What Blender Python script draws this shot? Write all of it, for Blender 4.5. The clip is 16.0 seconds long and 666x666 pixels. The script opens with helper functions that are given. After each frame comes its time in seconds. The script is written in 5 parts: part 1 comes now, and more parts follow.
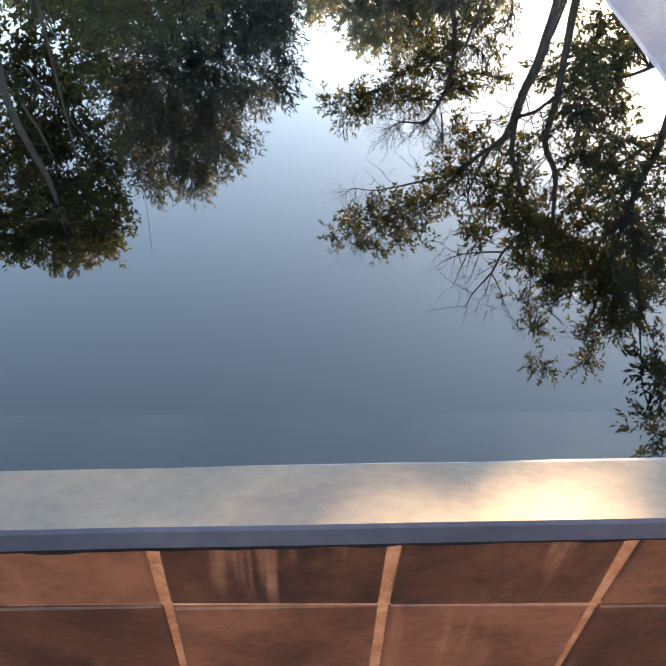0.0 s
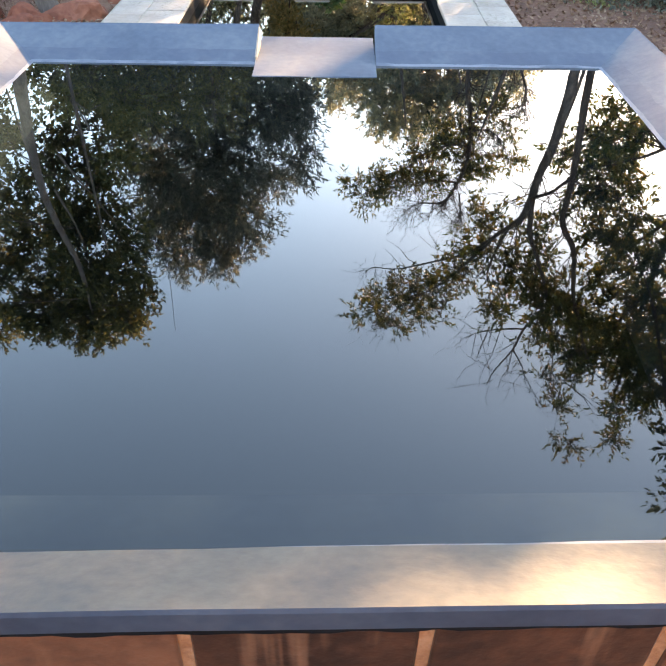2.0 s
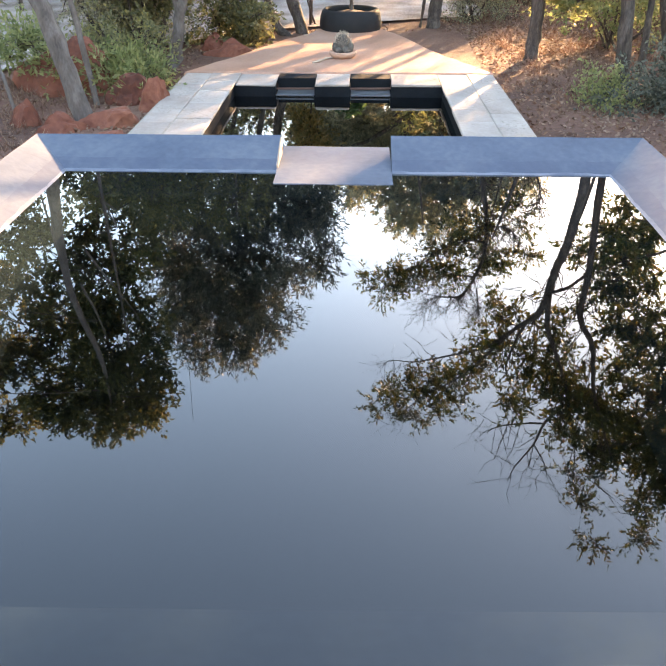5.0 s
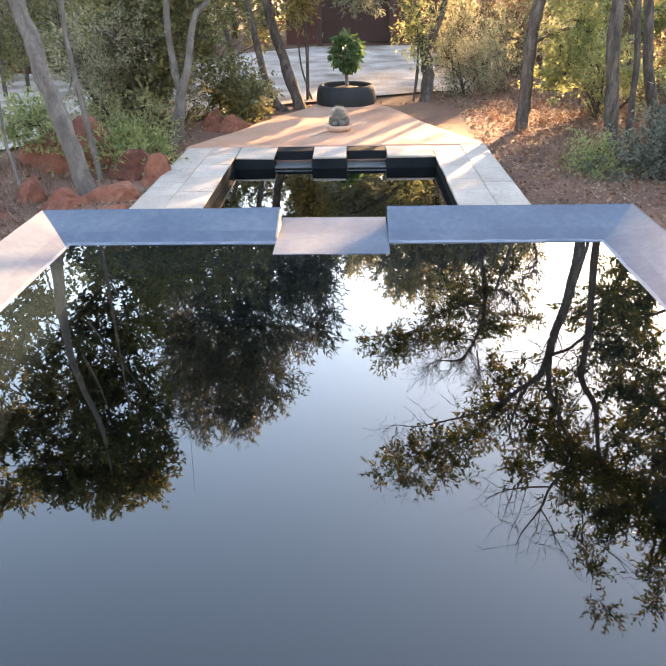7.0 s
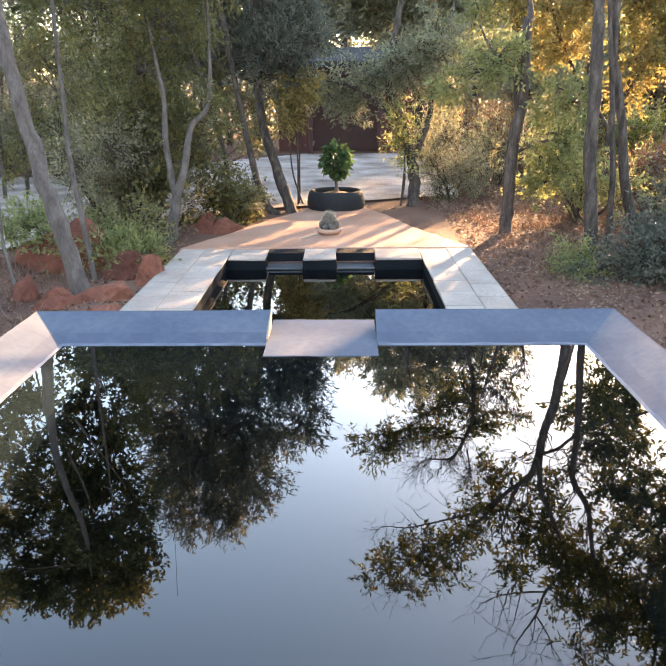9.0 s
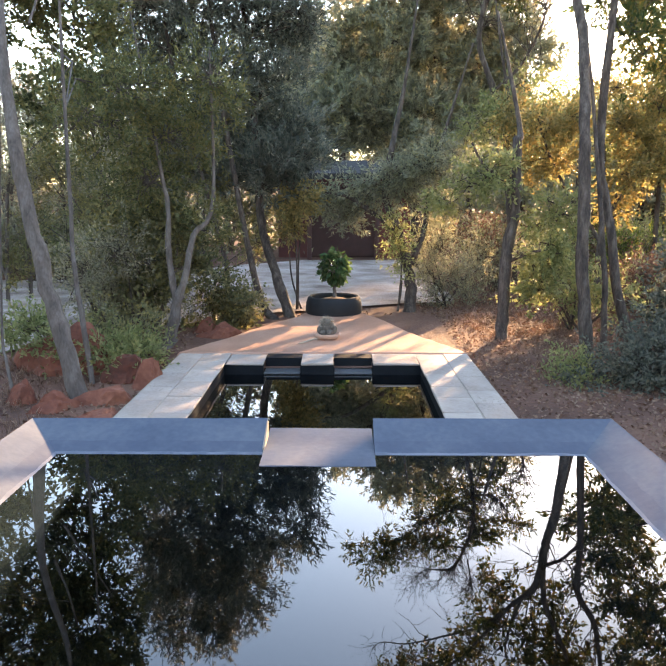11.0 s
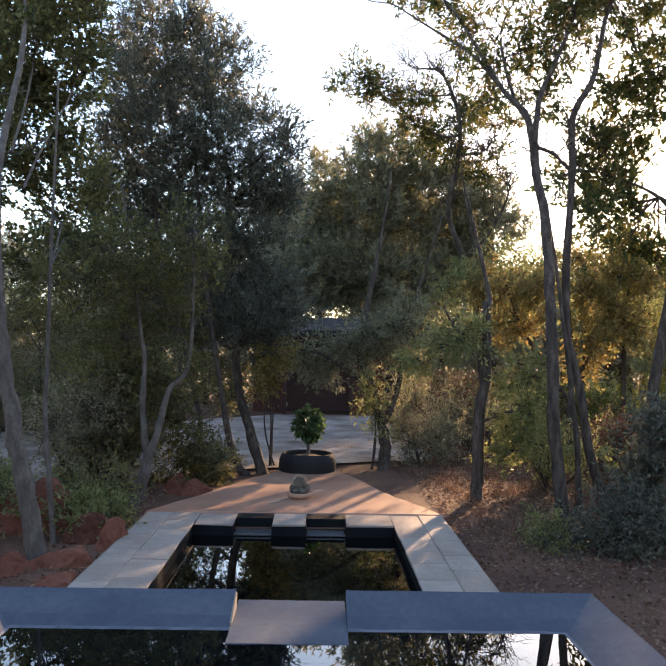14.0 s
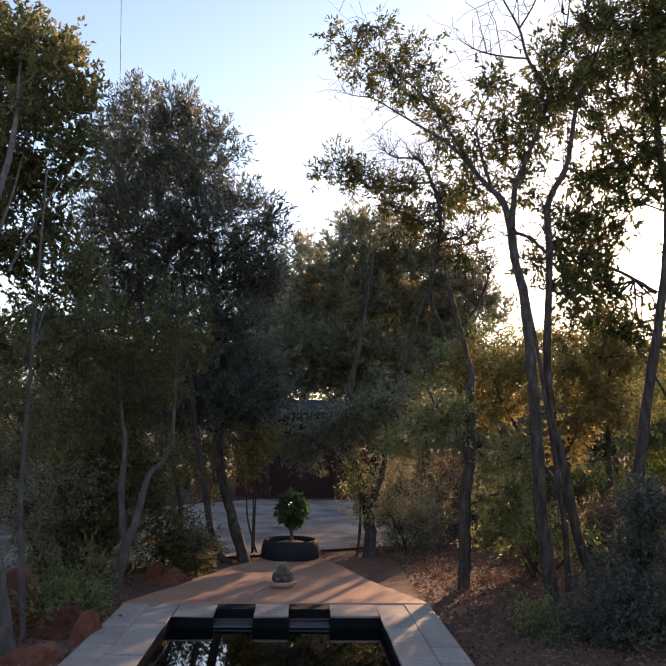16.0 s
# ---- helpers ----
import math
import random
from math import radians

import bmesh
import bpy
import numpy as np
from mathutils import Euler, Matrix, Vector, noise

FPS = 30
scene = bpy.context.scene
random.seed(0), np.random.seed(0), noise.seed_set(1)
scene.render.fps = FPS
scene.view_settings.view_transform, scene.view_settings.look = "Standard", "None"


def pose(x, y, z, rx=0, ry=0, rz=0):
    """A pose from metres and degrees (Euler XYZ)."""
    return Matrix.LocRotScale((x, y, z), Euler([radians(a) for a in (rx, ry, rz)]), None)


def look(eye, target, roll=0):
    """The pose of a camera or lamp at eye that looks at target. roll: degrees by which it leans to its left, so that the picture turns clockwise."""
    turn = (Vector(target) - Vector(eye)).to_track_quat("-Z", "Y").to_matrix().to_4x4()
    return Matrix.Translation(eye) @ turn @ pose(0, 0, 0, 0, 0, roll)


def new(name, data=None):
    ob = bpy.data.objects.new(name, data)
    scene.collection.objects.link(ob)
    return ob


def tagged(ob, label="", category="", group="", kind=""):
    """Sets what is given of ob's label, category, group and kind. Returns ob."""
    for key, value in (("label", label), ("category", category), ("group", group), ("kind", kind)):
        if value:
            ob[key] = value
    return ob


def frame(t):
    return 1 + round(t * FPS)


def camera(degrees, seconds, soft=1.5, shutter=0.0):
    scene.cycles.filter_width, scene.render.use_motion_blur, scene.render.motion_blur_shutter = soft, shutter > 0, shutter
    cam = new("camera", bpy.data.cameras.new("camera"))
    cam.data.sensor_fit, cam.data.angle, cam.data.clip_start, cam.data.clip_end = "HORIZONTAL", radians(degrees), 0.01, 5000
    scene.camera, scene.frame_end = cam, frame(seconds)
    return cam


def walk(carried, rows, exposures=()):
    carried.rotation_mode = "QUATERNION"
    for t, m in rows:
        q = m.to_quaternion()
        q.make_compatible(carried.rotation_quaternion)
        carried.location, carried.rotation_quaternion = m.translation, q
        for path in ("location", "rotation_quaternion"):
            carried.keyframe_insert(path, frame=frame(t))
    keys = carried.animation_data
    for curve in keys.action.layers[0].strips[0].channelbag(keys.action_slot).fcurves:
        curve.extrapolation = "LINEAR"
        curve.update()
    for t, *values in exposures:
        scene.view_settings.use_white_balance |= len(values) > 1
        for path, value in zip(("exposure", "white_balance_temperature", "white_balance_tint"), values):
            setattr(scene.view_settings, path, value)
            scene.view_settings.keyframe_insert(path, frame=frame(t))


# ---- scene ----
cam = camera(48.74, 16.0)
PATH = [
    (0, look((0.6900, -0.4740, 0.7836), (0.7454, 0.9657, -0.6035), 2.36)),
    (0.5, look((0.6917, -0.4765, 0.7965), (0.7503, 0.9972, -0.5544), 2.23)),
    (1, look((0.6867, -0.4863, 0.8045), (0.7384, 1.0260, -0.5034), 2.12)),
    (1.5, look((0.6812, -0.4863, 0.8034), (0.7090, 1.0627, -0.4614), 1.25)),
    (2, look((0.6762, -0.4885, 0.8033), (0.6732, 1.0884, -0.4267), 0.63)),
    (2.5, look((0.6645, -0.4945, 0.8193), (0.6365, 1.1042, -0.3821), 0.18)),
    (3, look((0.6635, -0.4916, 0.8259), (0.6198, 1.1296, -0.3445), 0.18)),
    (3.5, look((0.6622, -0.4911, 0.8297), (0.6122, 1.1543, -0.3061), -0.00)),
    (4, look((0.6703, -0.4798, 0.8319), (0.6187, 1.1874, -0.2718), 0.24)),
    (6.5, look((0.6858, -0.4954, 0.8510), (0.6217, 1.2868, -0.0544), -0.89)),
    (7, look((0.6863, -0.4999, 0.8546), (0.6247, 1.2995, -0.0162), -1.09)),
    (7.5, look((0.6859, -0.5085, 0.8599), (0.6274, 1.3135, 0.0371), -1.19)),
    (8, look((0.6865, -0.5153, 0.8676), (0.6349, 1.3402, 0.1229), -1.03)),
    (8.5, look((0.6878, -0.5211, 0.8770), (0.6478, 1.3601, 0.1992), -0.75)),
    (9, look((0.6872, -0.5200, 0.8828), (0.6556, 1.3787, 0.2551), -0.49)),
    (11.5, look((0.6859, -0.5220, 0.9176), (0.6657, 1.4588, 0.6420), 0.13)),
    (12, look((0.6825, -0.5241, 0.9262), (0.6721, 1.4669, 0.7373), 0.25)),
    (12.5, look((0.6834, -0.5242, 0.9374), (0.6875, 1.4731, 0.8320), 0.24)),
    (13, look((0.6830, -0.5328, 0.9430), (0.6995, 1.4664, 0.8897), 0.45)),
    (13.5, look((0.6810, -0.5396, 0.9519), (0.7089, 1.4602, 0.9463), 0.83)),
    (14, look((0.6832, -0.5444, 0.9607), (0.7244, 1.4544, 1.0167), 1.11)),
    (14.5, look((0.6884, -0.5481, 0.9708), (0.7452, 1.4485, 1.0731), 0.98)),
    (15, look((0.6912, -0.5505, 0.9715), (0.7566, 1.4421, 1.1311), 1.07)),
    (15.5, look((0.6945, -0.5452, 0.9683), (0.7696, 1.4404, 1.1952), 0.91)),
    (16, look((0.6977, -0.5416, 0.9633), (0.7768, 1.4374, 1.2412), 0.77)),
]
walk(cam, PATH, exposures=[(0.0, 3.7, 7450, 11), (4.0, 3.6, 7600, 14), (7.0, 3.65, 7750, 16), (9.0, 3.45, 7550, 16), (11.5, 2.95, 7000, 16), (12.5, 2.60, 6750, 16), (14.5, 1.6, 6700, 18), (16.0, 1.15, 6750, 21)])

# ---- world, sun, exposure ----
SUN_WAY = Vector((0.4196, 0.8770, 0.2343)).normalized()
world = bpy.data.worlds.new("sky")
scene.world = world
world.use_nodes = True
wn = world.node_tree
sky = wn.nodes.new("ShaderNodeTexSky")
sky.sky_type, sky.sun_disc = "NISHITA", False
sky.sun_elevation, sky.sun_rotation = math.asin(SUN_WAY.z), math.atan2(SUN_WAY.x, SUN_WAY.y)
sky.air_density, sky.dust_density, sky.ozone_density = 1.0, 0.4, 1.0
wn.nodes["Background"].inputs["Strength"].default_value = 0.15
wn.links.new(sky.outputs[0], wn.nodes["Background"].inputs["Color"])
sun = new("sun", bpy.data.lights.new("sun", "SUN"))
sun.data.energy, sun.data.angle, sun.data.color = 3.7, radians(0.7), (1.0, 0.67, 0.38)
sun.matrix_world = look((SUN_WAY + Vector((0, 0, 0.026))) * 50, (0, 0, 0))
SUNM = bpy.data.materials.new("sun_glow")
SUNM.use_nodes = True
SUNM.node_tree.nodes["Principled BSDF"].inputs["Emission Color"].default_value = (1.0, 0.86, 0.66, 1)
SUNM.node_tree.nodes["Principled BSDF"].inputs["Emission Strength"].default_value = 60.0
sb = bmesh.new()
bmesh.ops.create_icosphere(sb, subdivisions=3, radius=9.0)
sm = bpy.data.meshes.new("sun_disc")
sb.to_mesh(sm)
sb.free()
sm.materials.append(SUNM)
disc = new("sun_disc", sm)
disc.location = SUN_WAY * 900 + Vector((0.7, -0.5, 1.0))
tagged(disc, "low white sun shining through the trees", "sun", kind="structure")


# ---- materials ----
def mat(name, colors, scale=6.0, rough=0.8, bump=0.3, fine=60.0, spread=0.25, obj=0.0, isl=0.0, metal=0.0, detail=6.0, bdist=0.01, tall=1.0):
    """Two-scale noise over a ramp of colours; obj and isl vary the value piece by piece."""
    m = bpy.data.materials.new(name)
    m.use_nodes = True
    nt = m.node_tree
    N, L = nt.nodes, nt.links
    b = N["Principled BSDF"]
    tc = N.new("ShaderNodeTexCoord")
    n1, n2 = N.new("ShaderNodeTexNoise"), N.new("ShaderNodeTexNoise")
    n1.inputs["Scale"].default_value, n2.inputs["Scale"].default_value = scale, fine
    n1.inputs["Detail"].default_value = n2.inputs["Detail"].default_value = detail
    mp = N.new("ShaderNodeMapping")
    mp.inputs["Scale"].default_value = (1, 1, 1 / tall)
    L.new(tc.outputs["Object"], mp.inputs["Vector"])
    L.new(mp.outputs[0], n1.inputs["Vector"])
    L.new(mp.outputs[0], n2.inputs["Vector"])
    mx = N.new("ShaderNodeMix")
    mx.inputs[0].default_value = 0.35
    L.new(n1.outputs["Fac"], mx.inputs[2])
    L.new(n2.outputs["Fac"], mx.inputs[3])
    fac = mx.outputs[0]
    for on, node, out in ((obj, "ShaderNodeObjectInfo", "Random"), (isl, "ShaderNodeNewGeometry", "Random Per Island")):
        if on:
            r = N.new(node)
            a = N.new("ShaderNodeMath")
            a.operation = "MULTIPLY_ADD"
            L.new(r.outputs[out], a.inputs[0])
            a.inputs[1].default_value = on
            s = N.new("ShaderNodeMath")
            s.operation = "SUBTRACT"
            L.new(fac, s.inputs[0])
            s.inputs[1].default_value = on / 2
            L.new(s.outputs[0], a.inputs[2])
            fac = a.outputs[0]
    cr = N.new("ShaderNodeValToRGB")
    el = cr.color_ramp.elements
    k = len(colors)
    for i, c in enumerate(colors):
        p = 0.5 - spread + 2 * spread * i / max(1, k - 1)
        e = el[i] if i < 2 else el.new(p)
        e.position, e.color = p, (*c, 1)
    L.new(fac, cr.inputs[0])
    L.new(cr.outputs[0], b.inputs["Base Color"])
    b.inputs["Roughness"].default_value, b.inputs["Metallic"].default_value = rough, metal
    if bump:
        bp = N.new("ShaderNodeBump")
        bp.inputs["Strength"].default_value, bp.inputs["Distance"].default_value = bump, bdist
        L.new(mx.outputs[0], bp.inputs["Height"])
        L.new(bp.outputs[0], b.inputs["Normal"])
    return m


def leaf_mat(name, colors, glow=0.45, gloss=0.5):
    """A leaf that lets part of the light through, its colour changing from leaf to leaf and from bough to bough."""
    m = mat(name, colors, scale=1.3, rough=gloss, bump=0, fine=9.0, spread=0.38, isl=0.55)
    nt = m.node_tree
    N, L = nt.nodes, nt.links
    b, out = N["Principled BSDF"], N["Material Output"]
    b.inputs["Specular IOR Level"].default_value = 0.22
    tr = N.new("ShaderNodeBsdfTranslucent")
    src = b.inputs["Base Color"].links[0].from_socket
    hs = N.new("ShaderNodeHueSaturation")
    hs.inputs["Saturation"].default_value, hs.inputs["Value"].default_value, hs.inputs["Hue"].default_value = 1.04, 2.1, 0.490
    L.new(src, hs.inputs["Color"])
    L.new(hs.outputs[0], tr.inputs["Color"])
    ms = N.new("ShaderNodeMixShader")
    ms.inputs[0].default_value = glow
    L.new(b.outputs[0], ms.inputs[1])
    L.new(tr.outputs[0], ms.inputs[2])
    L.new(ms.outputs[0], out.inputs["Surface"])
    return m


PAINT = mat("grey_blue_pool_paint", [(0.037, 0.052, 0.080), (0.054, 0.072, 0.104), (0.084, 0.100, 0.126)], 3.0, 0.6, 0.22, 38, 0.16)
WORN = mat("worn_beige_rim_cement", [(0.042, 0.043, 0.050), (0.078, 0.070, 0.063), (0.118, 0.100, 0.084)], 5.0, 0.75, 0.5, 45, 0.20)
PLASTER = mat("bare_plaster", [(0.30, 0.22, 0.16), (0.42, 0.33, 0.25)], 9, 0.9, 0.5)
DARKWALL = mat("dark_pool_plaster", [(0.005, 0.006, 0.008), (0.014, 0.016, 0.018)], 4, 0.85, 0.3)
DARKWALL.node_tree.nodes["Principled BSDF"].inputs["Specular IOR Level"].default_value = 0.15
FLOORDARK = mat("deep_pool_floor", [(0.01, 0.02, 0.026), (0.02, 0.034, 0.042)], 2, 0.8, 0.1)
TILE = mat("brown_slate_tile", [(0.035, 0.018, 0.013), (0.105, 0.045, 0.026), (0.23, 0.10, 0.055)], 7, 0.38, 0.5, 45, 0.22, obj=0.3)
BED = mat("grey_slab_mortar", [(0.22, 0.19, 0.15), (0.36, 0.32, 0.26)], 25, 0.95, 0.6)
MORTAR = mat("orange_grout", [(0.26, 0.11, 0.05), (0.44, 0.21, 0.10), (0.56, 0.31, 0.17)], 22, 0.95, 1.0, 120, 0.2)
SLAB = mat("sandstone_slab", [(0.26, 0.205, 0.17), (0.36, 0.30, 0.255), (0.46, 0.39, 0.335)], 4, 0.8, 0.4, 40, 0.28, obj=0.22)
TERRA = mat("red_oxide_screed", [(0.29, 0.14, 0.09), (0.41, 0.22, 0.145), (0.50, 0.30, 0.21)], 1.6, 0.6, 0.25, 35, 0.26)
EARTH = mat("red_earth_with_litter", [(0.045, 0.020, 0.013), (0.12, 0.054, 0.033), (0.21, 0.11, 0.068)], 1.1, 0.95, 0.9, 26, 0.25, bdist=0.04)
GRAVEL = mat("pale_gravel", [(0.17, 0.125, 0.10), (0.36, 0.30, 0.265), (0.54, 0.48, 0.44)], 1.6, 0.95, 1.0, 30, 0.16, bdist=0.06)
ROCK = mat("red_sandstone_rock", [(0.065, 0.020, 0.012), (0.16, 0.048, 0.026), (0.26, 0.095, 0.052)], 3, 0.9, 0.8, 25, 0.25, obj=0.25, bdist=0.03)
BARK = mat("grey_brown_bark", [(0.045, 0.034, 0.028), (0.11, 0.086, 0.072), (0.18, 0.15, 0.13)], 14, 0.9, 0.8, 70, 0.2, bdist=0.015, tall=3.0)
BARKDARK = mat("dark_bark", [(0.022, 0.016, 0.013), (0.07, 0.05, 0.038), (0.14, 0.11, 0.088)], 18, 0.9, 1.0, 80, 0.16, bdist=0.04, tall=4.0)
RUBBER = mat("black_rubber", [(0.005, 0.005, 0.006), (0.014, 0.0135, 0.0135)], 8, 0.8, 0.2, 50, 0.25)
SOIL = mat("dry_potting_soil", [(0.05, 0.03, 0.02), (0.14, 0.09, 0.06)], 15, 0.95, 0.9)
CLAY = mat("pale_clay", [(0.42, 0.24, 0.16), (0.56, 0.36, 0.26)], 9, 0.8, 0.3)
CACTUS = mat("grey_cactus", [(0.04, 0.032, 0.025), (0.10, 0.085, 0.068), (0.22, 0.19, 0.16)], 18, 0.8, 0.8)
WETSTONE = mat("wet_grey_stone", [(0.05, 0.055, 0.06), (0.10, 0.105, 0.11)], 9, 0.35, 0.3)
STICK = mat("bleached_stick", [(0.38, 0.30, 0.22), (0.55, 0.46, 0.36)], 20, 0.85, 0.4)
BRICK = mat("maroon_house_wall", [(0.10, 0.036, 0.034), (0.17, 0.062, 0.055)], 2, 0.8, 0.3)
THATCH = mat("grey_roof", [(0.045, 0.044, 0.044), (0.085, 0.082, 0.08)], 3, 0.85, 0.5)
THATCH.node_tree.nodes["Principled BSDF"].inputs["Specular IOR Level"].default_value = 0.05
DOORM = mat("dark_door_timber", [(0.06, 0.028, 0.026), (0.11, 0.05, 0.045)], 4, 0.6, 0.2)
STEEL = mat("grey_cable_steel", [(0.10, 0.10, 0.11), (0.18, 0.18, 0.19)], 10, 0.5, 0.1, metal=0.6)

L_LEFT = leaf_mat("green_leaf", [(0.050, 0.058, 0.028), (0.090, 0.098, 0.045), (0.15, 0.145, 0.06), (0.20, 0.17, 0.06)], 0.45)
L_GREY = leaf_mat("dusty_leaf", [(0.11, 0.108, 0.078), (0.18, 0.172, 0.118), (0.26, 0.235, 0.155), (0.33, 0.28, 0.16)], 0.5)
L_OLIVE = leaf_mat("olive_leaf", [(0.046, 0.055, 0.046), (0.080, 0.090, 0.072), (0.145, 0.152, 0.122), (0.18, 0.17, 0.115)], 0.42, 0.45)
L_MID = leaf_mat("grey_green_leaf", [(0.095, 0.104, 0.078), (0.155, 0.162, 0.112), (0.235, 0.232, 0.15), (0.31, 0.27, 0.13)], 0.5)
L_TALL = leaf_mat("feathery_leaf", [(0.026, 0.042, 0.016), (0.048, 0.070, 0.024), (0.12, 0.115, 0.035), (0.17, 0.125, 0.04)], 0.34)
L_YEL = leaf_mat("yellowing_leaf", [(0.085, 0.108, 0.045), (0.145, 0.168, 0.072), (0.215, 0.225, 0.10), (0.27, 0.245, 0.11)], 0.5)
L_BUSH = leaf_mat("shrub_leaf", [(0.03, 0.055, 0.018), (0.06, 0.09, 0.025), (0.14, 0.15, 0.03), (0.30, 0.25, 0.04)], 0.45)
L_PLANT = leaf_mat("glossy_green_leaf", [(0.03, 0.06, 0.025), (0.055, 0.10, 0.04), (0.11, 0.15, 0.06)], 0.35, 0.25)
L_THICK = leaf_mat("dull_thicket_leaf", [(0.075, 0.080, 0.045), (0.125, 0.128, 0.066), (0.195, 0.18, 0.085), (0.30, 0.25, 0.09)], 0.45)
L_AMBER = leaf_mat("amber_leaf", [(0.10, 0.10, 0.045), (0.17, 0.155, 0.062), (0.26, 0.205, 0.08), (0.32, 0.23, 0.09)], 0.5)
L_DRY = leaf_mat("dry_leaf", [(0.080, 0.042, 0.028), (0.145, 0.082, 0.054), (0.22, 0.140, 0.095), (0.28, 0.20, 0.14)], 0.15, 0.7)

WATER = bpy.data.materials.new("still_dark_water")
WATER.use_nodes = True
b = WATER.node_tree.nodes["Principled BSDF"]
b.inputs["Base Color"].default_value = (0.006, 0.014, 0.021, 1)
b.inputs["Coat Weight"].default_value, b.inputs["Coat IOR"].default_value, b.inputs["Coat Roughness"].default_value = 1.0, 1.35, 0.0
b.inputs["Roughness"].default_value, b.inputs["IOR"].default_value, b.inputs["Transmission Weight"].default_value = 0.0, 1.333, 1.0
rip = WATER.node_tree.nodes.new("ShaderNodeTexNoise")
rip.inputs["Scale"].default_value, rip.inputs["Detail"].default_value = 5.0, 2.0
rb = WATER.node_tree.nodes.new("ShaderNodeBump")
rb.inputs["Strength"].default_value, rb.inputs["Distance"].default_value = 0.006, 0.003
WATER.node_tree.links.new(rip.outputs["Fac"], rb.inputs["Height"])
WATER.node_tree.links.new(rb.outputs[0], b.inputs["Normal"])
WATER.node_tree.links.new(rb.outputs[0], b.inputs["Coat Normal"])


def streaked(m, pale, crack=0.6):
    """Adds pale lime runs down the face and a few fine cracks."""
    nt = m.node_tree
    N, L = nt.nodes, nt.links
    b = N["Principled BSDF"]
    src = b.inputs["Base Color"].links[0].from_socket
    tc = N.new("ShaderNodeTexCoord")
    mp = N.new("ShaderNodeMapping")
    mp.inputs["Scale"].default_value = (38, 38, 2.2)
    L.new(tc.outputs["Object"], mp.inputs["Vector"])
    run, patch, vor = N.new("ShaderNodeTexNoise"), N.new("ShaderNodeTexNoise"), N.new("ShaderNodeTexVoronoi")
    run.inputs["Scale"].default_value, patch.inputs["Scale"].default_value = 1.0, 4.5
    vor.feature, vor.inputs["Scale"].default_value = "DISTANCE_TO_EDGE", 7.0
    wob = N.new("ShaderNodeMix")
    wob.data_type = "VECTOR"
    wob.inputs[0].default_value = 0.12
    L.new(tc.outputs["Object"], wob.inputs[4])
    L.new(patch.outputs["Color"], wob.inputs[5])
    L.new(wob.outputs[1], vor.inputs["Vector"])
    L.new(mp.outputs[0], run.inputs["Vector"])
    L.new(tc.outputs["Object"], patch.inputs["Vector"])
    r1, r2, r3 = (N.new("ShaderNodeMapRange") for _ in range(3))
    for node, sock, lo, hi, a, c in ((r1, run.outputs["Fac"], 0.55, 0.72, 0.0, 0.75), (r2, patch.outputs["Fac"], 0.46, 0.60, 0.0, 1.0), (r3, vor.outputs["Distance"], 0.0, 0.012, crack, 0.0)):
        for k, v in zip(("From Min", "From Max", "To Min", "To Max"), (lo, hi, a, c)):
            node.inputs[k].default_value = v
        L.new(sock, node.inputs["Value"])
    add, mul = N.new("ShaderNodeMath"), N.new("ShaderNodeMath")
    add.operation, mul.operation = "MAXIMUM", "MULTIPLY"
    L.new(r1.outputs[0], add.inputs[0])
    L.new(r3.outputs[0], add.inputs[1])
    L.new(add.outputs[0], mul.inputs[0])
    L.new(r2.outputs[0], mul.inputs[1])
    mx = N.new("ShaderNodeMix")
    mx.data_type = "RGBA"
    L.new(mul.outputs[0], mx.inputs[0])
    L.new(src, mx.inputs[6])
    mx.inputs[7].default_value = (*pale, 1)
    L.new(mx.outputs[2], b.inputs["Base Color"])


def limed(m, level):
    """Adds a broken lime line along the waterline and a damp darker band above it."""
    nt = m.node_tree
    N, L = nt.nodes, nt.links
    b = N["Principled BSDF"]
    src = b.inputs["Base Color"].links[0].from_socket
    tc, sep, nz = N.new("ShaderNodeTexCoord"), N.new("ShaderNodeSeparateXYZ"), N.new("ShaderNodeTexNoise")
    nz.inputs["Scale"].default_value, nz.inputs["Detail"].default_value = 9.0, 5.0
    L.new(tc.outputs["Object"], sep.inputs[0])
    L.new(tc.outputs["Object"], nz.inputs["Vector"])
    wav = N.new("ShaderNodeMath")
    wav.operation, wav.inputs[1].default_value = "MULTIPLY_ADD", 0.012
    L.new(nz.outputs["Fac"], wav.inputs[0])
    L.new(sep.outputs[2], wav.inputs[2])
    for centre, half, tone, most in ((level + 0.020, 0.016, (0.035, 0.046, 0.078), 0.55), (level + 0.0085, 0.0030, (0.22, 0.23, 0.26), 0.55)):
        away, near = N.new("ShaderNodeMath"), N.new("ShaderNodeMapRange")
        away.operation, away.inputs[1].default_value, away.inputs[2].default_value = "COMPARE", centre, half
        L.new(wav.outputs[0], away.inputs[0])
        for k, v in zip(("From Min", "From Max", "To Min", "To Max"), (0.42, 0.56, 0.15, most)):
            near.inputs[k].default_value = v
        L.new(nz.outputs["Fac"], near.inputs["Value"])
        mul, mx = N.new("ShaderNodeMath"), N.new("ShaderNodeMix")
        mul.operation, mx.data_type = "MULTIPLY", "RGBA"
        L.new(away.outputs[0], mul.inputs[0])
        L.new(near.outputs[0], mul.inputs[1])
        L.new(mul.outputs[0], mx.inputs[0])
        L.new(src, mx.inputs[6])
        mx.inputs[7].default_value = (*tone, 1)
        src = mx.outputs[2]
    L.new(src, b.inputs["Base Color"])


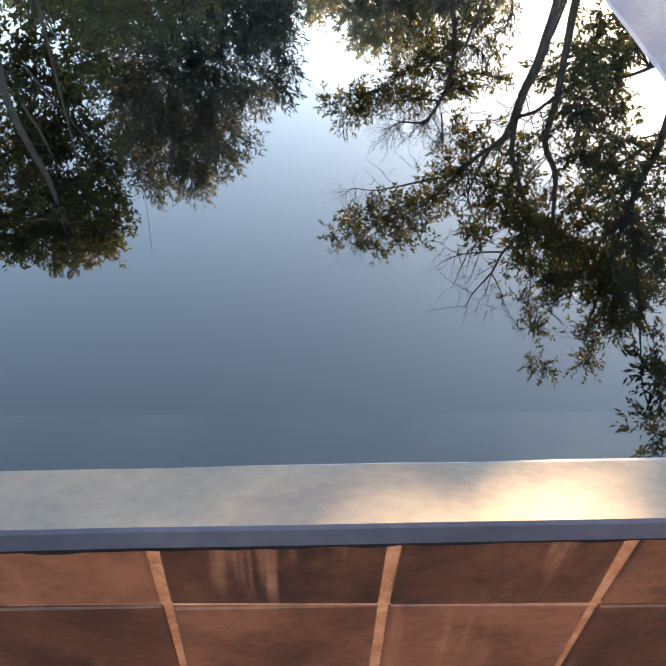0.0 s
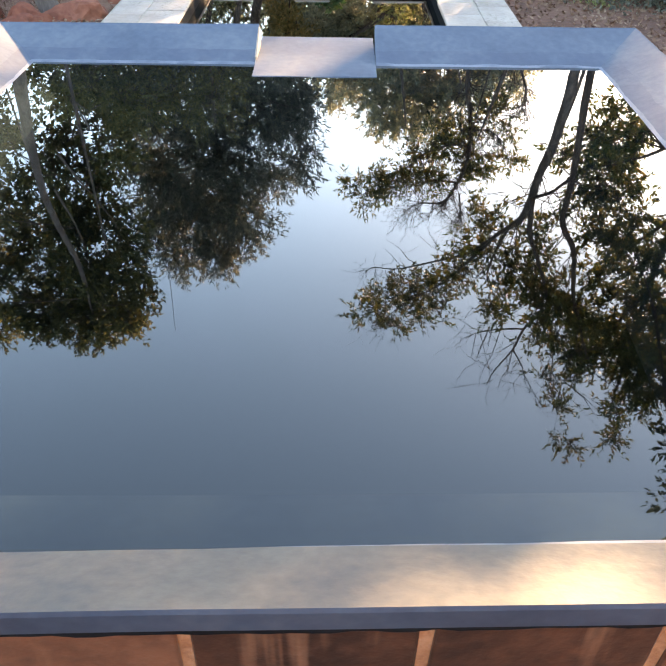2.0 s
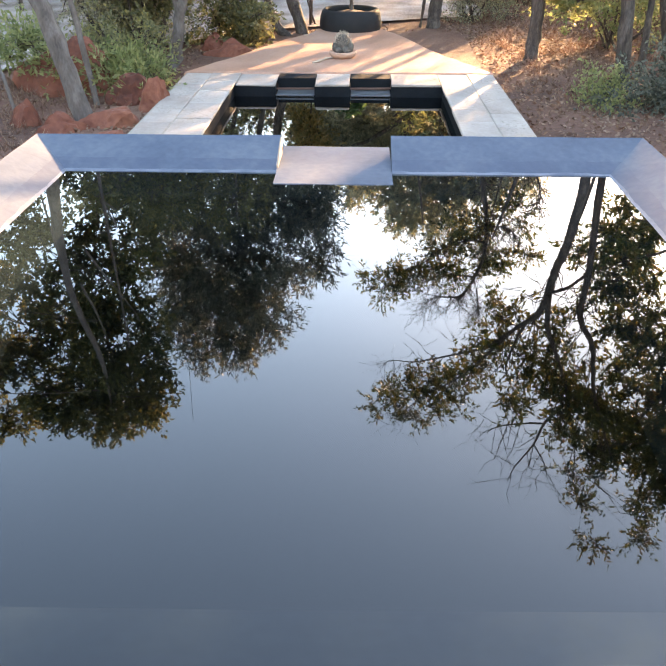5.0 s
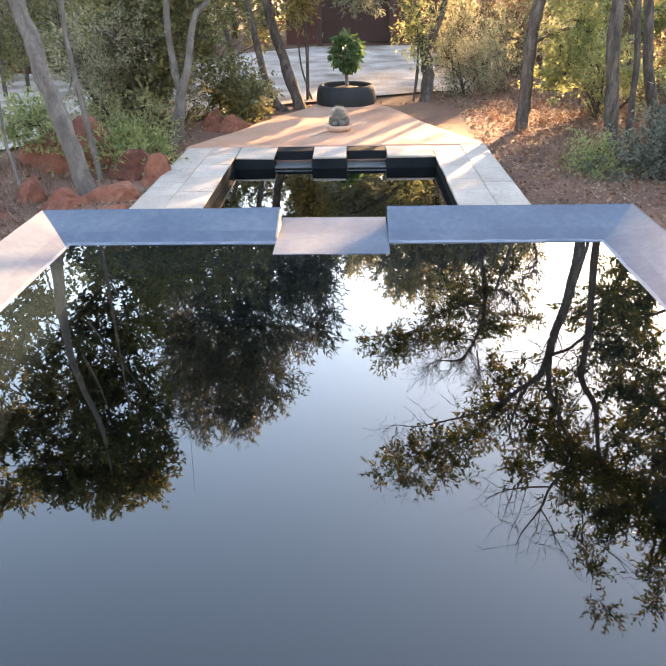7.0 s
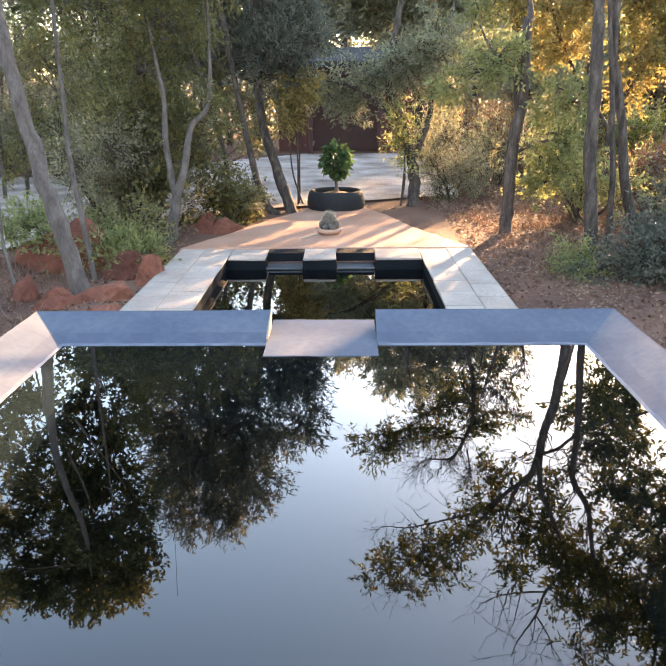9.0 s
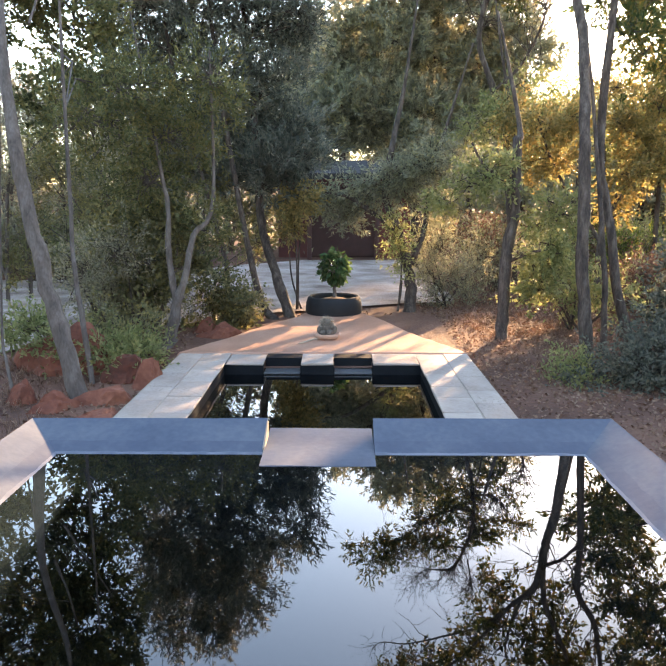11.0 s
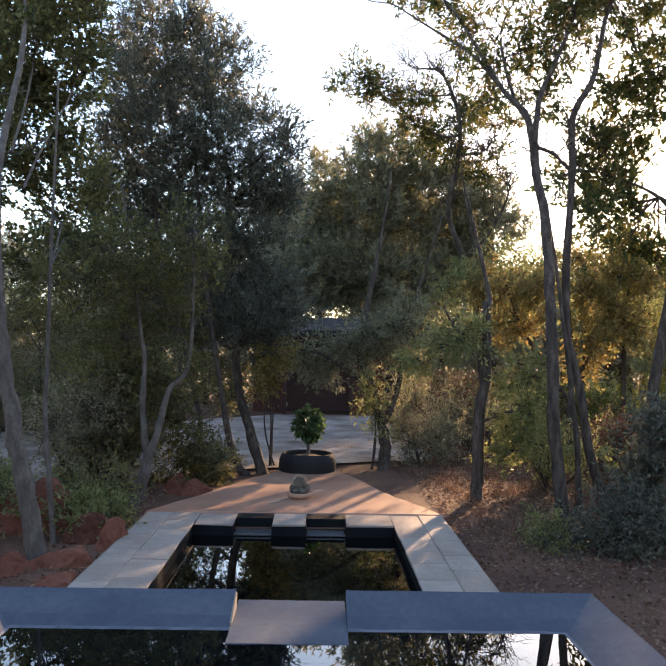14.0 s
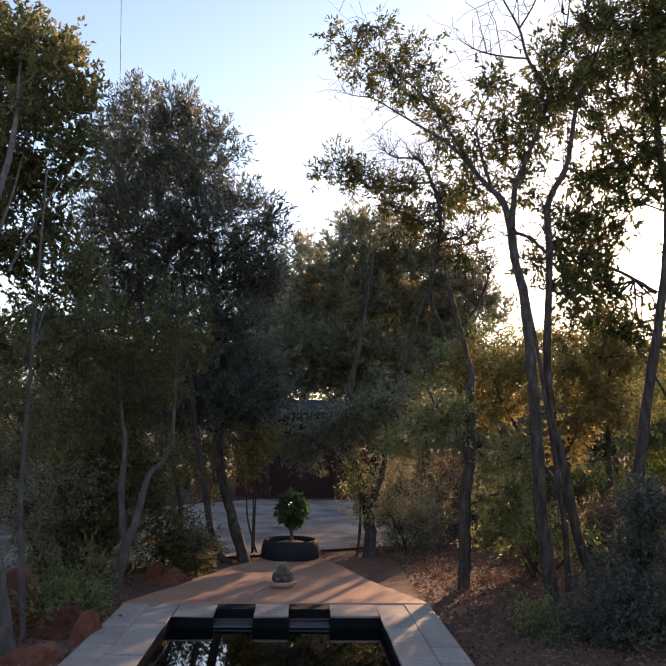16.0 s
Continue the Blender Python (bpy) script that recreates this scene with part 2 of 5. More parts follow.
SLIPWAY = PAINT.copy()
limed(PAINT, 0.717)
streaked(TILE, (0.30, 0.15, 0.085), 0.0)
streaked(SLAB, (0.17, 0.14, 0.105))


# ---- small builders ----
def mesh_of(name, verts, faces, material, smooth=False):
    me = bpy.data.meshes.new(name)
    me.from_pydata([tuple(v) for v in verts], [], [tuple(f) for f in faces])
    me.materials.append(material)
    if smooth:
        me.polygons.foreach_set("use_smooth", np.ones(len(me.polygons), bool))
    me.update()
    return me


def under(ob, parent, label=""):
    ob.parent = parent
    return tagged(ob, label=label) if label else ob


def part(name, bm, material, parent, label="", smooth=False):
    me = bpy.data.meshes.new(name)
    bm.to_mesh(me)
    bm.free()
    me.materials.append(material)
    if smooth:
        me.polygons.foreach_set("use_smooth", np.ones(len(me.polygons), bool))
    ob = new(name, me)
    return under(ob, parent, label) if parent else ob


def thing(name, at, label, category, group="", kind=""):
    return tagged(placed(new(name), at), label, category, group, kind)


def placed(ob, at):
    ob.location = at
    return ob


def box(lo, hi, bevel=0.0, jitter=0.0, rnd=None):
    bm = bmesh.new()
    bmesh.ops.create_cube(bm, size=1)
    for v in bm.verts:
        v.co = Vector([lo[k] + (v.co[k] + 0.5) * (hi[k] - lo[k]) for k in range(3)])
        if jitter:
            v.co += Vector([rnd.uniform(-jitter, jitter) for _ in range(3)])
    if bevel:
        bmesh.ops.bevel(bm, geom=bm.edges[:], offset=bevel, segments=1, affect="EDGES")
    return bm


def quads_mesh(name, verts, material):
    """A mesh of loose quads from an (n, 4, 3) array."""
    n = len(verts)
    me = bpy.data.meshes.new(name)
    me.vertices.add(4 * n)
    me.vertices.foreach_set("co", np.ascontiguousarray(verts, np.float32).ravel())
    me.loops.add(4 * n)
    me.loops.foreach_set("vertex_index", np.arange(4 * n, dtype=np.int32))
    me.polygons.add(n)
    me.polygons.foreach_set("loop_start", np.arange(0, 4 * n, 4, dtype=np.int32))
    me.materials.append(material)
    me.update(calc_edges=True)
    me.validate()
    return me


def unit(a):
    return a / np.maximum(np.linalg.norm(a, axis=-1, keepdims=True), 1e-9)


def leaves(rng, at, along, length, width, fold=0.25):
    """Pointed leaves that start at the given points and run along the given ways."""
    n = len(at)
    along = unit(along)
    side = unit(np.cross(along, unit(rng.normal(size=(n, 3)))))
    up = np.cross(side, along)
    ln = (length * rng.uniform(0.6, 1.25, n))[:, None]
    wd = (width * rng.uniform(0.7, 1.2, n))[:, None]
    mid = at + along * ln * 0.45
    tip = at + along * ln + up * ln * rng.uniform(-0.25, 0.1, n)[:, None]
    lift = up * wd * fold
    return np.stack([at, mid + side * wd * 0.5 + lift, tip, mid - side * wd * 0.5 + lift], 1)


def tubes(lines, sides=7):
    """Verts and faces of tapered round limbs; each line is rows of x, y, z, radius."""
    V, Fc = [], []
    for line in lines:
        p = np.array(line, float)
        t = np.gradient(p[:, :3], axis=0)
        t = unit(t)
        ref = np.array([1.0, 0, 0]) if abs(t[0, 0]) < 0.9 else np.array([0, 1.0, 0])
        base = len(V)
        for k in range(len(p)):
            a = unit(np.cross(t[k], ref))
            c = np.cross(t[k], a)
            for s in range(sides):
                w = 2 * math.pi * s / sides
                V.append(p[k, :3] + (a * math.cos(w) + c * math.sin(w)) * p[k, 3])
        for k in range(len(p) - 1):
            for s in range(sides):
                q = base + k * sides
                Fc.append((q + s, q + (s + 1) % sides, q + sides + (s + 1) % sides, q + sides + s))
        Fc.append(tuple(base + (len(p) - 1) * sides + s for s in range(sides)))
    return V, Fc


def smooth_line(line, rng, per=5, wob=0.10):
    """A limb resampled along a smooth curve, with small kinks and knots."""
    p = np.array(line, float)
    q = np.vstack([2 * p[0] - p[1], p, 2 * p[-1] - p[-2]])
    out = []
    for i in range(1, len(q) - 2):
        for u in np.arange(per) / per:
            a, b0, c, d = q[i - 1], q[i], q[i + 1], q[i + 2]
            out.append(0.5 * (2 * b0 + (c - a) * u + (2 * a - 5 * b0 + 4 * c - d) * u * u + (3 * b0 - a - 3 * c + d) * u ** 3))
    out.append(p[-1])
    out = np.array(out)
    out[:, 3] = np.clip(out[:, 3], 0.003, None)
    out[1:-1, :3] += rng.normal(size=(len(out) - 2, 3)) * out[1:-1, 3:4] * wob
    out[1:, 3] *= rng.uniform(0.92, 1.1, len(out) - 1)
    return out


def twig(rng, a, b, r, droop=0.0):
    """A crooked twig from a to b."""
    n = 4
    u = np.linspace(0, 1, n)[:, None]
    p = a + (b - a) * u
    d = np.linalg.norm(b - a)
    p[1:-1] += rng.normal(size=(n - 2, 3)) * d * 0.07
    p[:, 2] += (np.sin(u[:, 0] * math.pi) * d * 0.10) - droop * u[:, 0] ** 2 * d
    return np.column_stack([p, np.linspace(r, 0.0025, n)])


def tree(seed, name, label, stems, blobs, bark, leaf, leaf_len, leaf_wid, shoots, per_shoot, shoot_len=0.28, up=0.3, category="tree", group="trees round the pools", twig_r=0.010, hollow=0.35, sides=8, bare=0):
    """A tree: smooth tapered stems, crooked boughs out to every clump of the crown, and shoots of single leaves."""
    rng = np.random.default_rng(seed)
    limbs = [smooth_line(s, rng) for s in stems]
    wood = np.vstack([l[len(l) // 3:] for l in limbs])
    foot = stems[0][0][:3]
    ob = thing(name, foot, label, category, group)
    off = np.array(foot)
    twigs, L = [], []
    vol = np.array([(b0[3] * b0[4] + b0[3] * b0[5] + b0[4] * b0[5]) for b0 in blobs])
    for (cx, cy, cz, rx, ry, rz), share in zip(blobs, vol / vol.sum()):
        c = np.array([cx, cy, cz])
        n = max(3, int(shoots * share))
        near = wood[np.argmin(np.linalg.norm(wood[:, :3] - c, axis=1) + 0.6 * np.maximum(0, wood[:, 2] - cz))]
        hub = c + rng.normal(size=3) * np.array([rx, ry, rz]) * 0.2
        bough = twig(rng, near[:3], hub, min(near[3] * 0.7, 0.006 + 0.012 * np.linalg.norm(hub - near[:3])))
        twigs.append(bough)
        d = unit(rng.normal(size=(n, 3)))
        rad = rng.uniform(hollow ** 2, 1, n) ** 0.5 * rng.uniform(0.7, 1.38, n)
        pts = c + d * rad[:, None] * np.array([rx, ry, rz])
        # clumping: the shoots gather round fewer boughs
        m = max(2, n // 9)
        ends = pts[:m]
        which = np.argmin(((pts[:, None] - ends[None]) ** 2).sum(-1), 1)
        pts = pts * 0.72 + ends[which] * 0.28
        for e in ends:
            start = bough[rng.integers(1, 4), :3]
            twigs.append(twig(rng, start, e, twig_r))
        for k in range(n):
            start = ends[which[k]] if rng.random() < 0.6 else hub
            if rng.random() < 0.45:
                twigs.append(twig(rng, start, pts[k], twig_r * 0.45))
        way = unit(d * 0.7 + rng.normal(size=(n, 3)) * 0.6 + np.array([0, 0, up]))
        u = rng.uniform(-0.2, 1, (n, per_shoot, 1))
        at = pts[:, None] + way[:, None] * u * shoot_len + rng.normal(size=(n, per_shoot, 3)) * 0.02
        go = way[:, None] + rng.normal(size=(n, per_shoot, 3)) * 0.65
        L.append(leaves(rng, at.reshape(-1, 3), go.reshape(-1, 3), leaf_len, leaf_wid))
    for _ in range(bare):
        a = wood[rng.integers(0, len(wood))]
        if a[2] > 2.2:
            go = unit(rng.normal(size=3) + np.array([-0.2, 0, 0.9])) * rng.uniform(0.35, 0.95)
            twigs.append(twig(rng, a[:3], a[:3] + go, min(a[3] * 0.6, 0.009)))
            twigs.append(twig(rng, a[:3] + go * 0.5, a[:3] + go * 0.6 + rng.normal(size=3) * 0.18, 0.005))
    for k, l in enumerate(limbs):
        V, Fc = tubes([np.column_stack([l[:, :3] - off, l[:, 3]])], sides)
        nm = "limb" if k else "trunk"
        under(new(nm, mesh_of(nm, V, Fc, bark, True)), ob)
    V, Fc = tubes([np.column_stack([l[:, :3] - off, l[:, 3]]) for l in twigs], 3)
    tagged(under(new("twig_work", mesh_of("twig_work", V, Fc, bark, True)), ob), kind="stuff")
    tagged(under(new("crown", quads_mesh("crown", np.vstack(L) - off, leaf)), ob), kind="stuff")
    return ob


# ---- ground, road, terrace ----
GROUND_Z = -0.80
POOL2 = (-0.62, 1.62, 2.60, 6.86)


def ground_height(x, y):
    n = noise.noise(Vector((x * 0.45, y * 0.45, 0.3))) * 0.06 + noise.noise(Vector((x * 1.7, y * 1.7, 4.0))) * 0.025
    far = max(0.0, math.hypot(x, y - 6) - 26)
    return GROUND_Z + n * min(1.0, max(0.25, (abs(x - 0.5) - 1.0) / 1.5)) + 0.02 * far * (1 if y > 0 else 0.2)


def graded(lo, hi, fixed, step):
    """Grid lines, close together near the pools and wide apart towards the horizon."""
    out, v = set(fixed), lo
    while v < hi:
        out.add(round(v, 3))
        v += step
    for s, edge in ((-1, lo), (1, hi)):
        d, v = step, edge
        while abs(v) < 900:
            d *= 1.45
            v += s * d
            out.add(round(v, 2))
    return sorted(out)


gx, gy = graded(-9, 11, POOL2[:2], 0.25), graded(-4, 24, POOL2[2:], 0.25)
gv = [(x, y, ground_height(x, y)) for y in gy for x in gx]
gf = []
for j in range(len(gy) - 1):
    for i in range(len(gx) - 1):
        x, y = (gx[i] + gx[i + 1]) / 2, (gy[j] + gy[j + 1]) / 2
        if not (POOL2[0] < x < POOL2[1] and POOL2[2] < y < POOL2[3]):
            gf.append((j * len(gx) + i, j * len(gx) + i + 1, (j + 1) * len(gx) + i + 1, (j + 1) * len(gx) + i))
tagged(new("ground", mesh_of("ground", gv, gf, EARTH, True)), "red-brown earth strewn with dry leaves", "ground", kind="structure")


def strip(name, near, far, material, cut=24, lift=0.03):
    """A sheet between two polylines that follows the ground."""
    def walk_line(line, u):
        s = u * (len(line) - 1)
        i = min(int(s), len(line) - 2)
        return Vector(line[i]).lerp(Vector(line[i + 1]), s - i)
    V, Fc = [], []
    for i in range(cut + 1):
        a, b0 = walk_line(near, i / cut), walk_line(far, i / cut)
        for j in range(cut + 1):
            p = a.lerp(b0, j / cut)
            p = p + Vector((noise.noise(Vector((p.x * 2, p.y * 2, 7))) * 0.12, noise.noise(Vector((p.x * 2, p.y * 2, 9))) * 0.12))
            V.append((p.x, p.y, ground_height(p.x, p.y) + lift))
    for i in range(cut):
        for j in range(cut):
            q = i * (cut + 1) + j
            Fc.append((q, q + 1, q + cut + 2, q + cut + 1))
    return new(name, mesh_of(name, V, Fc, material, True))


tagged(strip("road", [(-9.0, 4.5), (-3.2, 7.2), (-0.9, 10.2), (1.7, 11.4), (2.6, 11.8)],
             [(-10.0, 14.0), (-6.0, 15.0), (-3.0, 17.5), (-0.4, 20.2), (2.6, 20.2)], GRAVEL), "pale gravel driveway in patchy sun and shade", "road", kind="structure")

# terrace behind the lower pool: a red screed tongue that narrows towards the planter
edge = [(-1.06, 7.17), (-0.60, 8.15), (-0.27, 9.0), (0.05, 9.55), (0.16, 9.95), (0.95, 10.15), (1.02, 9.85), (1.20, 9.45), (1.56, 8.27), (2.03, 7.17)]
rt = random.Random(5)
ring = []
for (x0, y0), (x1, y1) in zip(edge, edge[1:]):
    for k in range(6):
        u = k / 6
        ring.append((x0 + (x1 - x0) * u + rt.uniform(-0.012, 0.012), y0 + (y1 - y0) * u + rt.uniform(-0.012, 0.012)))
ring.append(edge[-1])
ring += [(2.03 - 3.09 * k / 12, 7.19) for k in range(1, 12)]
TZ = -0.705
n = len(ring)
tv = [(x, y, TZ) for x, y in ring] + [(0.5 + (x - 0.5) * 1.012, 8.2 + (y - 8.2) * 1.012, TZ - 0.02) for x, y in ring] + [(0.5 + (x - 0.5) * 1.012, 8.2 + (y - 8.2) * 1.012, -0.95) for x, y in ring]
tf = [tuple(range(n))] + [(k, (k + 1) % n, n + (k + 1) % n, n + k) for k in range(n)] + [(n + k, n + (k + 1) % n, 2 * n + (k + 1) % n, 2 * n + k) for k in range(n)]
tm = mesh_of("terrace", tv, tf, TERRA)
tbm = bmesh.new()
tbm.from_mesh(tm)
bmesh.ops.recalc_face_normals(tbm, faces=tbm.faces)
tbm.to_mesh(tm)
tbm.free()
tagged(new("terrace", tm), "smooth red oxide screed terrace tapering to a point", "terrace", kind="structure")

# plain house wall that closes the place behind the viewer
OCHRE = mat("ochre_wall_plaster", [(0.085, 0.060, 0.045), (0.13, 0.095, 0.070)], 2, 0.9, 0.3)
wall_me = bpy.data.meshes.new("wall_south")
wb = box((-5.0, -3.6, -0.95), (7.0, -3.3, 1.9), 0.02)
wb.to_mesh(wall_me)
wb.free()
wall_me.materials.append(OCHRE)
tagged(new("wall_south", wall_me), "plain ochre plastered wall in evening sun", "wall", kind="structure")

# ---- raised pool ----
X0, X1, Y1, WATER_Z = -0.63, 1.825, 2.474, -0.083
NOTCH = (0.373, 0.818)
PROFILE = [(0.030, -0.047), (0.0, -0.044), (-0.002, -0.008), (0.003, -0.001), (0.009, -0.004), (0.085, -0.047), (0.150, WATER_Z), (0.285, -0.158), (0.293, -0.66)]
SPLAY = {"front": 1.0, "back": 1.52, "left": 1.26, "right": 1.25}
raised = thing("raised_pool", (0.6, 1.2, GROUND_Z), "raised rectangular pool with sloped grey-blue painted sides and spill notch", "pool")
OFF = Vector((0.6, 1.2, GROUND_Z))


def rim_sides():
    """The four sides as (corner, along, inward, length, cuts)."""
    xs = sorted({round(X0 + (X1 - X0) * k / 22, 4) for k in range(23)} | set(NOTCH))
    ys = [Y1 * k / 20 for k in range(21)]
    return [("front", [(x, 0.0) for x in xs]), ("back", [(x, Y1) for x in xs]), ("left", [(X0, y) for y in ys]), ("right", [(X1, y) for y in ys])]


def inset(x, y, d):
    """The point of the rim moved inward by d, mitred at the corners."""
    a, c, e, f = (d * SPLAY[k] if d > 0.009 else d for k in ("left", "right", "front", "back"))
    return min(max(x, X0 + a), X1 - c), min(max(y, e), Y1 - f)


def wobble(x, y, k):
    return noise.noise(Vector((x * 2.2, y * 2.2, 1.7))) * 0.004 * (k in (1, 2, 3, 4)) + noise.noise(Vector((x * 7, y * 7, 3.1))) * 0.0012


basin = bmesh.new()
for side, line in rim_sides():
    for k in range(len(PROFILE) - 1):
        for (xa, ya), (xb, yb) in zip(line, line[1:]):
            if side == "back" and NOTCH[0] - 1e-4 <= min(xa, xb) and max(xa, xb) <= NOTCH[1] + 1e-4 and k < 6:
                continue
            q = []
            for (x, y), kk in (((xa, ya), k), ((xb, yb), k), ((xb, yb), k + 1), ((xa, ya), k + 1)):
                px, py = inset(x, y, PROFILE[kk][0])
                w = wobble(px, py, kk)
                q.append(basin.verts.new(Vector((px, py, PROFILE[kk][1] + w)) - OFF))
            basin.faces.new(q).material_index = 1 if side == "front" and k in (3, 4, 5) else 0
bmesh.ops.remove_doubles(basin, verts=basin.verts, dist=0.0006)
for e in NOTCH:
    cheek = [(Y1 - (d * 1.52 if d > 0.009 else d), z) for d, z in PROFILE[:7]] + [(Y1 - 0.228, -0.14), (Y1 - 0.046, -0.14)]
    basin.faces.new([basin.verts.new(Vector((e, y, z)) - OFF) for y, z in cheek])
bmesh.ops.recalc_face_normals(basin, faces=basin.faces)
part("basin", basin, PAINT, raised, "grey-blue painted cement basin with mitred sloping sides").data.materials.append(WORN)
fl = box((X0 + 0.3, 0.3, -0.70), (X1 - 0.3, Y1 - 0.3, -0.655))
fl.verts.ensure_lookup_table()
for v in fl.verts:
    v.co -= OFF
part("basin_floor", fl, FLOORDARK, raised, "dark pool floor under deep water")
sp = bmesh.new()
sv = []
for x in np.linspace(NOTCH[0] + 0.001, NOTCH[1] - 0.001, 9):
    for y, z in ((2.118, -0.145), (2.112, -0.086), (2.120, -0.081), (2.36, -0.080), (2.57, -0.077), (2.582, -0.082), (2.585, -0.14)):
        sv.append(sp.verts.new(Vector((x, y + noise.noise(Vector((x * 9, y, 0))) * 0.006, z + noise.noise(Vector((x * 8, y * 8, 2))) * 0.002)) - OFF))
for i in range(8):
    for j in range(6):
        sp.faces.new((sv[i * 7 + j], sv[i * 7 + j + 1], sv[i * 7 + j + 8], sv[i * 7 + j + 7]))
    sp.faces.new((sv[i * 7 + 6], sv[i * 7], sv[i * 7 + 7], sv[i * 7 + 13]))
for i in (0, 8):
    sp.faces.new(sv[i * 7:i * 7 + 7])
bmesh.ops.recalc_face_normals(sp, faces=sp.faces)
part("spillway", sp, SLIPWAY, raised, "pale painted spillway slab across the notch")
# the bare edge where the paint has chipped off the notch
ch = box((NOTCH[0] - 0.002, Y1 - 0.20, -0.075), (NOTCH[0] + 0.006, Y1 - 0.018, -0.006), 0.003)
for v in ch.verts:
    u = (Y1 - 0.018 - v.co.y) / 0.182
    v.co.z = min(v.co.z, -0.006 - 0.066 * max(0.0, u) + 0.008)
    v.co -= OFF
part("chipped_edge", ch, PLASTER, raised, "chipped bare plaster edge of the notch")
wall_boxes = (((X0 + 0.02, 0.0165, -0.95), (X1 - 0.02, 0.06, -0.047)), ((X0 + 0.02, Y1 - 0.06, -0.95), (X1 - 0.02, Y1 - 0.022, -0.15)),
              ((X0 + 0.02, 0.06, -0.95), (X0 + 0.06, Y1 - 0.06, -0.047)), ((X1 - 0.06, 0.06, -0.95), (X1 - 0.02, Y1 - 0.06, -0.047)))
for lo, hi in wall_boxes:
    wbm = box(lo, hi)
    for v in wbm.verts:
        v.co -= OFF
    part("side_wall", wbm, MORTAR if lo[1] < 0.05 and hi[1] < 0.2 else PLASTER, raised)


def sheet(name, x0, x1, y0, y1, z, label):
    ob = new(name, mesh_of(name, [(x0, y0, z), (x1, y0, z), (x1, y1, z), (x0, y1, z)], [(0, 1, 2, 3)], WATER))
    ob.visible_shadow = False
    return tagged(ob, label, "water", kind="structure")


sheet("water", X0 + 0.165, X1 - 0.165, 0.120, Y1 - 0.20, WATER_Z, "still dark water mirroring trees and sky")

# ---- lower pool ----
LX0, LX1, LY0, LY1, LZ, LW = -0.50, 1.48, 2.70, 6.69, -0.713, -0.832
lower = thing("lower_pool", (0.5, 4.7, GROUND_Z), "sunken rectangular dark pool edged with sandstone slabs", "pool")
LOFF = Vector((0.5, 4.7, GROUND_Z))


def lpart(name, bm, material, label=""):
    for v in bm.verts:
        v.co -= LOFF
    return part(name, bm, material, lower, label)


STEPS = ((-0.103, 0.268), (0.608, 0.996))
lpart("pool_wall", box((LX0 - 0.10, LY0, -1.75), (LX0, LY1, LZ - 0.020)), DARKWALL)
lpart("pool_wall", box((LX1, LY0, -1.75), (LX1 + 0.10, LY1, LZ - 0.020)), DARKWALL)
lpart("pool_wall", box((LX0 - 0.10, LY0 - 0.10, -1.75), (LX1 + 0.10, LY0, LZ - 0.020)), DARKWALL)
cuts = [LX0 - 0.10, STEPS[0][0], STEPS[0][1], STEPS[1][0], STEPS[1][1], LX1 + 0.10]
for k in range(5):
    a, c = cuts[k], cuts[k + 1]
    if k in (1, 3):
        lpart("pool_step", box((a, LY1 + 0.002, -1.75), (c, LY1 + 0.26, -0.828), 0.006), DARKWALL, "dark sunken entry step")
        lpart("step_tread", box((a + 0.004, LY1 - 0.012, -0.828), (c - 0.004, LY1 + 0.20, -0.808), 0.005), WETSTONE, "grey stone step tread just above the water")
        lpart("pool_wall", box((a, LY1 + 0.26, -1.75), (c, LY1 + 0.48, LZ - 0.002)), DARKWALL)
    else:
        lpart("pool_wall", box((a, LY1, -1.75), (c, LY1 + 0.10, LZ - 0.020)), DARKWALL)
lpart("pool_floor", box((LX0 - 0.1, LY0 - 0.1, -1.80), (LX1 + 0.1, LY1 + 0.4, -1.745)), DARKWALL)
sheet("water", LX0 + 0.001, LX1 - 0.001, LY0 + 0.001, LY1 - 0.001, LW, "black still water with broken sky reflections")
lpart("bedding", box((-1.05, LY0, -1.0), (LX0 - 0.10, 7.17, LZ - 0.006)), BED)
lpart("bedding", box((LX1 + 0.10, LY0, -1.0), (2.02, 7.17, LZ - 0.006)), BED)
lpart("bedding", box((LX0 - 0.10, LY1 + 0.48, -1.0), (LX1 + 0.10, 7.19, LZ - 0.046)), DARKWALL)
rs = random.Random(11)


def slab(x0, x1, y0, y1):
    g = rs.uniform(0.002, 0.006)
    lift = rs.uniform(-0.004, 0.003)
    lpart("paving_slab", box((x0 + g, y0 + g, LZ - 0.022), (x1 - g, y1 - g, LZ + lift), 0.005, 0.004, rs), SLAB)


for inner, mid, outer in ((LX0 + 0.015, -0.78, -1.04), (LX1 - 0.015, 1.76, 2.02)):
    for a, c in ((inner, mid), (mid, outer)):
        y = LY0 + 0.02 + rs.uniform(0, 0.15)
        while y < 7.10:
            d = rs.uniform(0.36, 0.50)
            e = min(y + d, 7.165)
            if 7.165 - e < 0.15:
                e = 7.165
            slab(min(a, c), max(a, c), y, e)
            y = e
for a, c in ((LX0 + 0.015, STEPS[0][0]), (STEPS[0][1], STEPS[1][0]), (STEPS[1][1], LX1 - 0.015)):
    slab(a, c, LY1 - 0.012, 7.14)

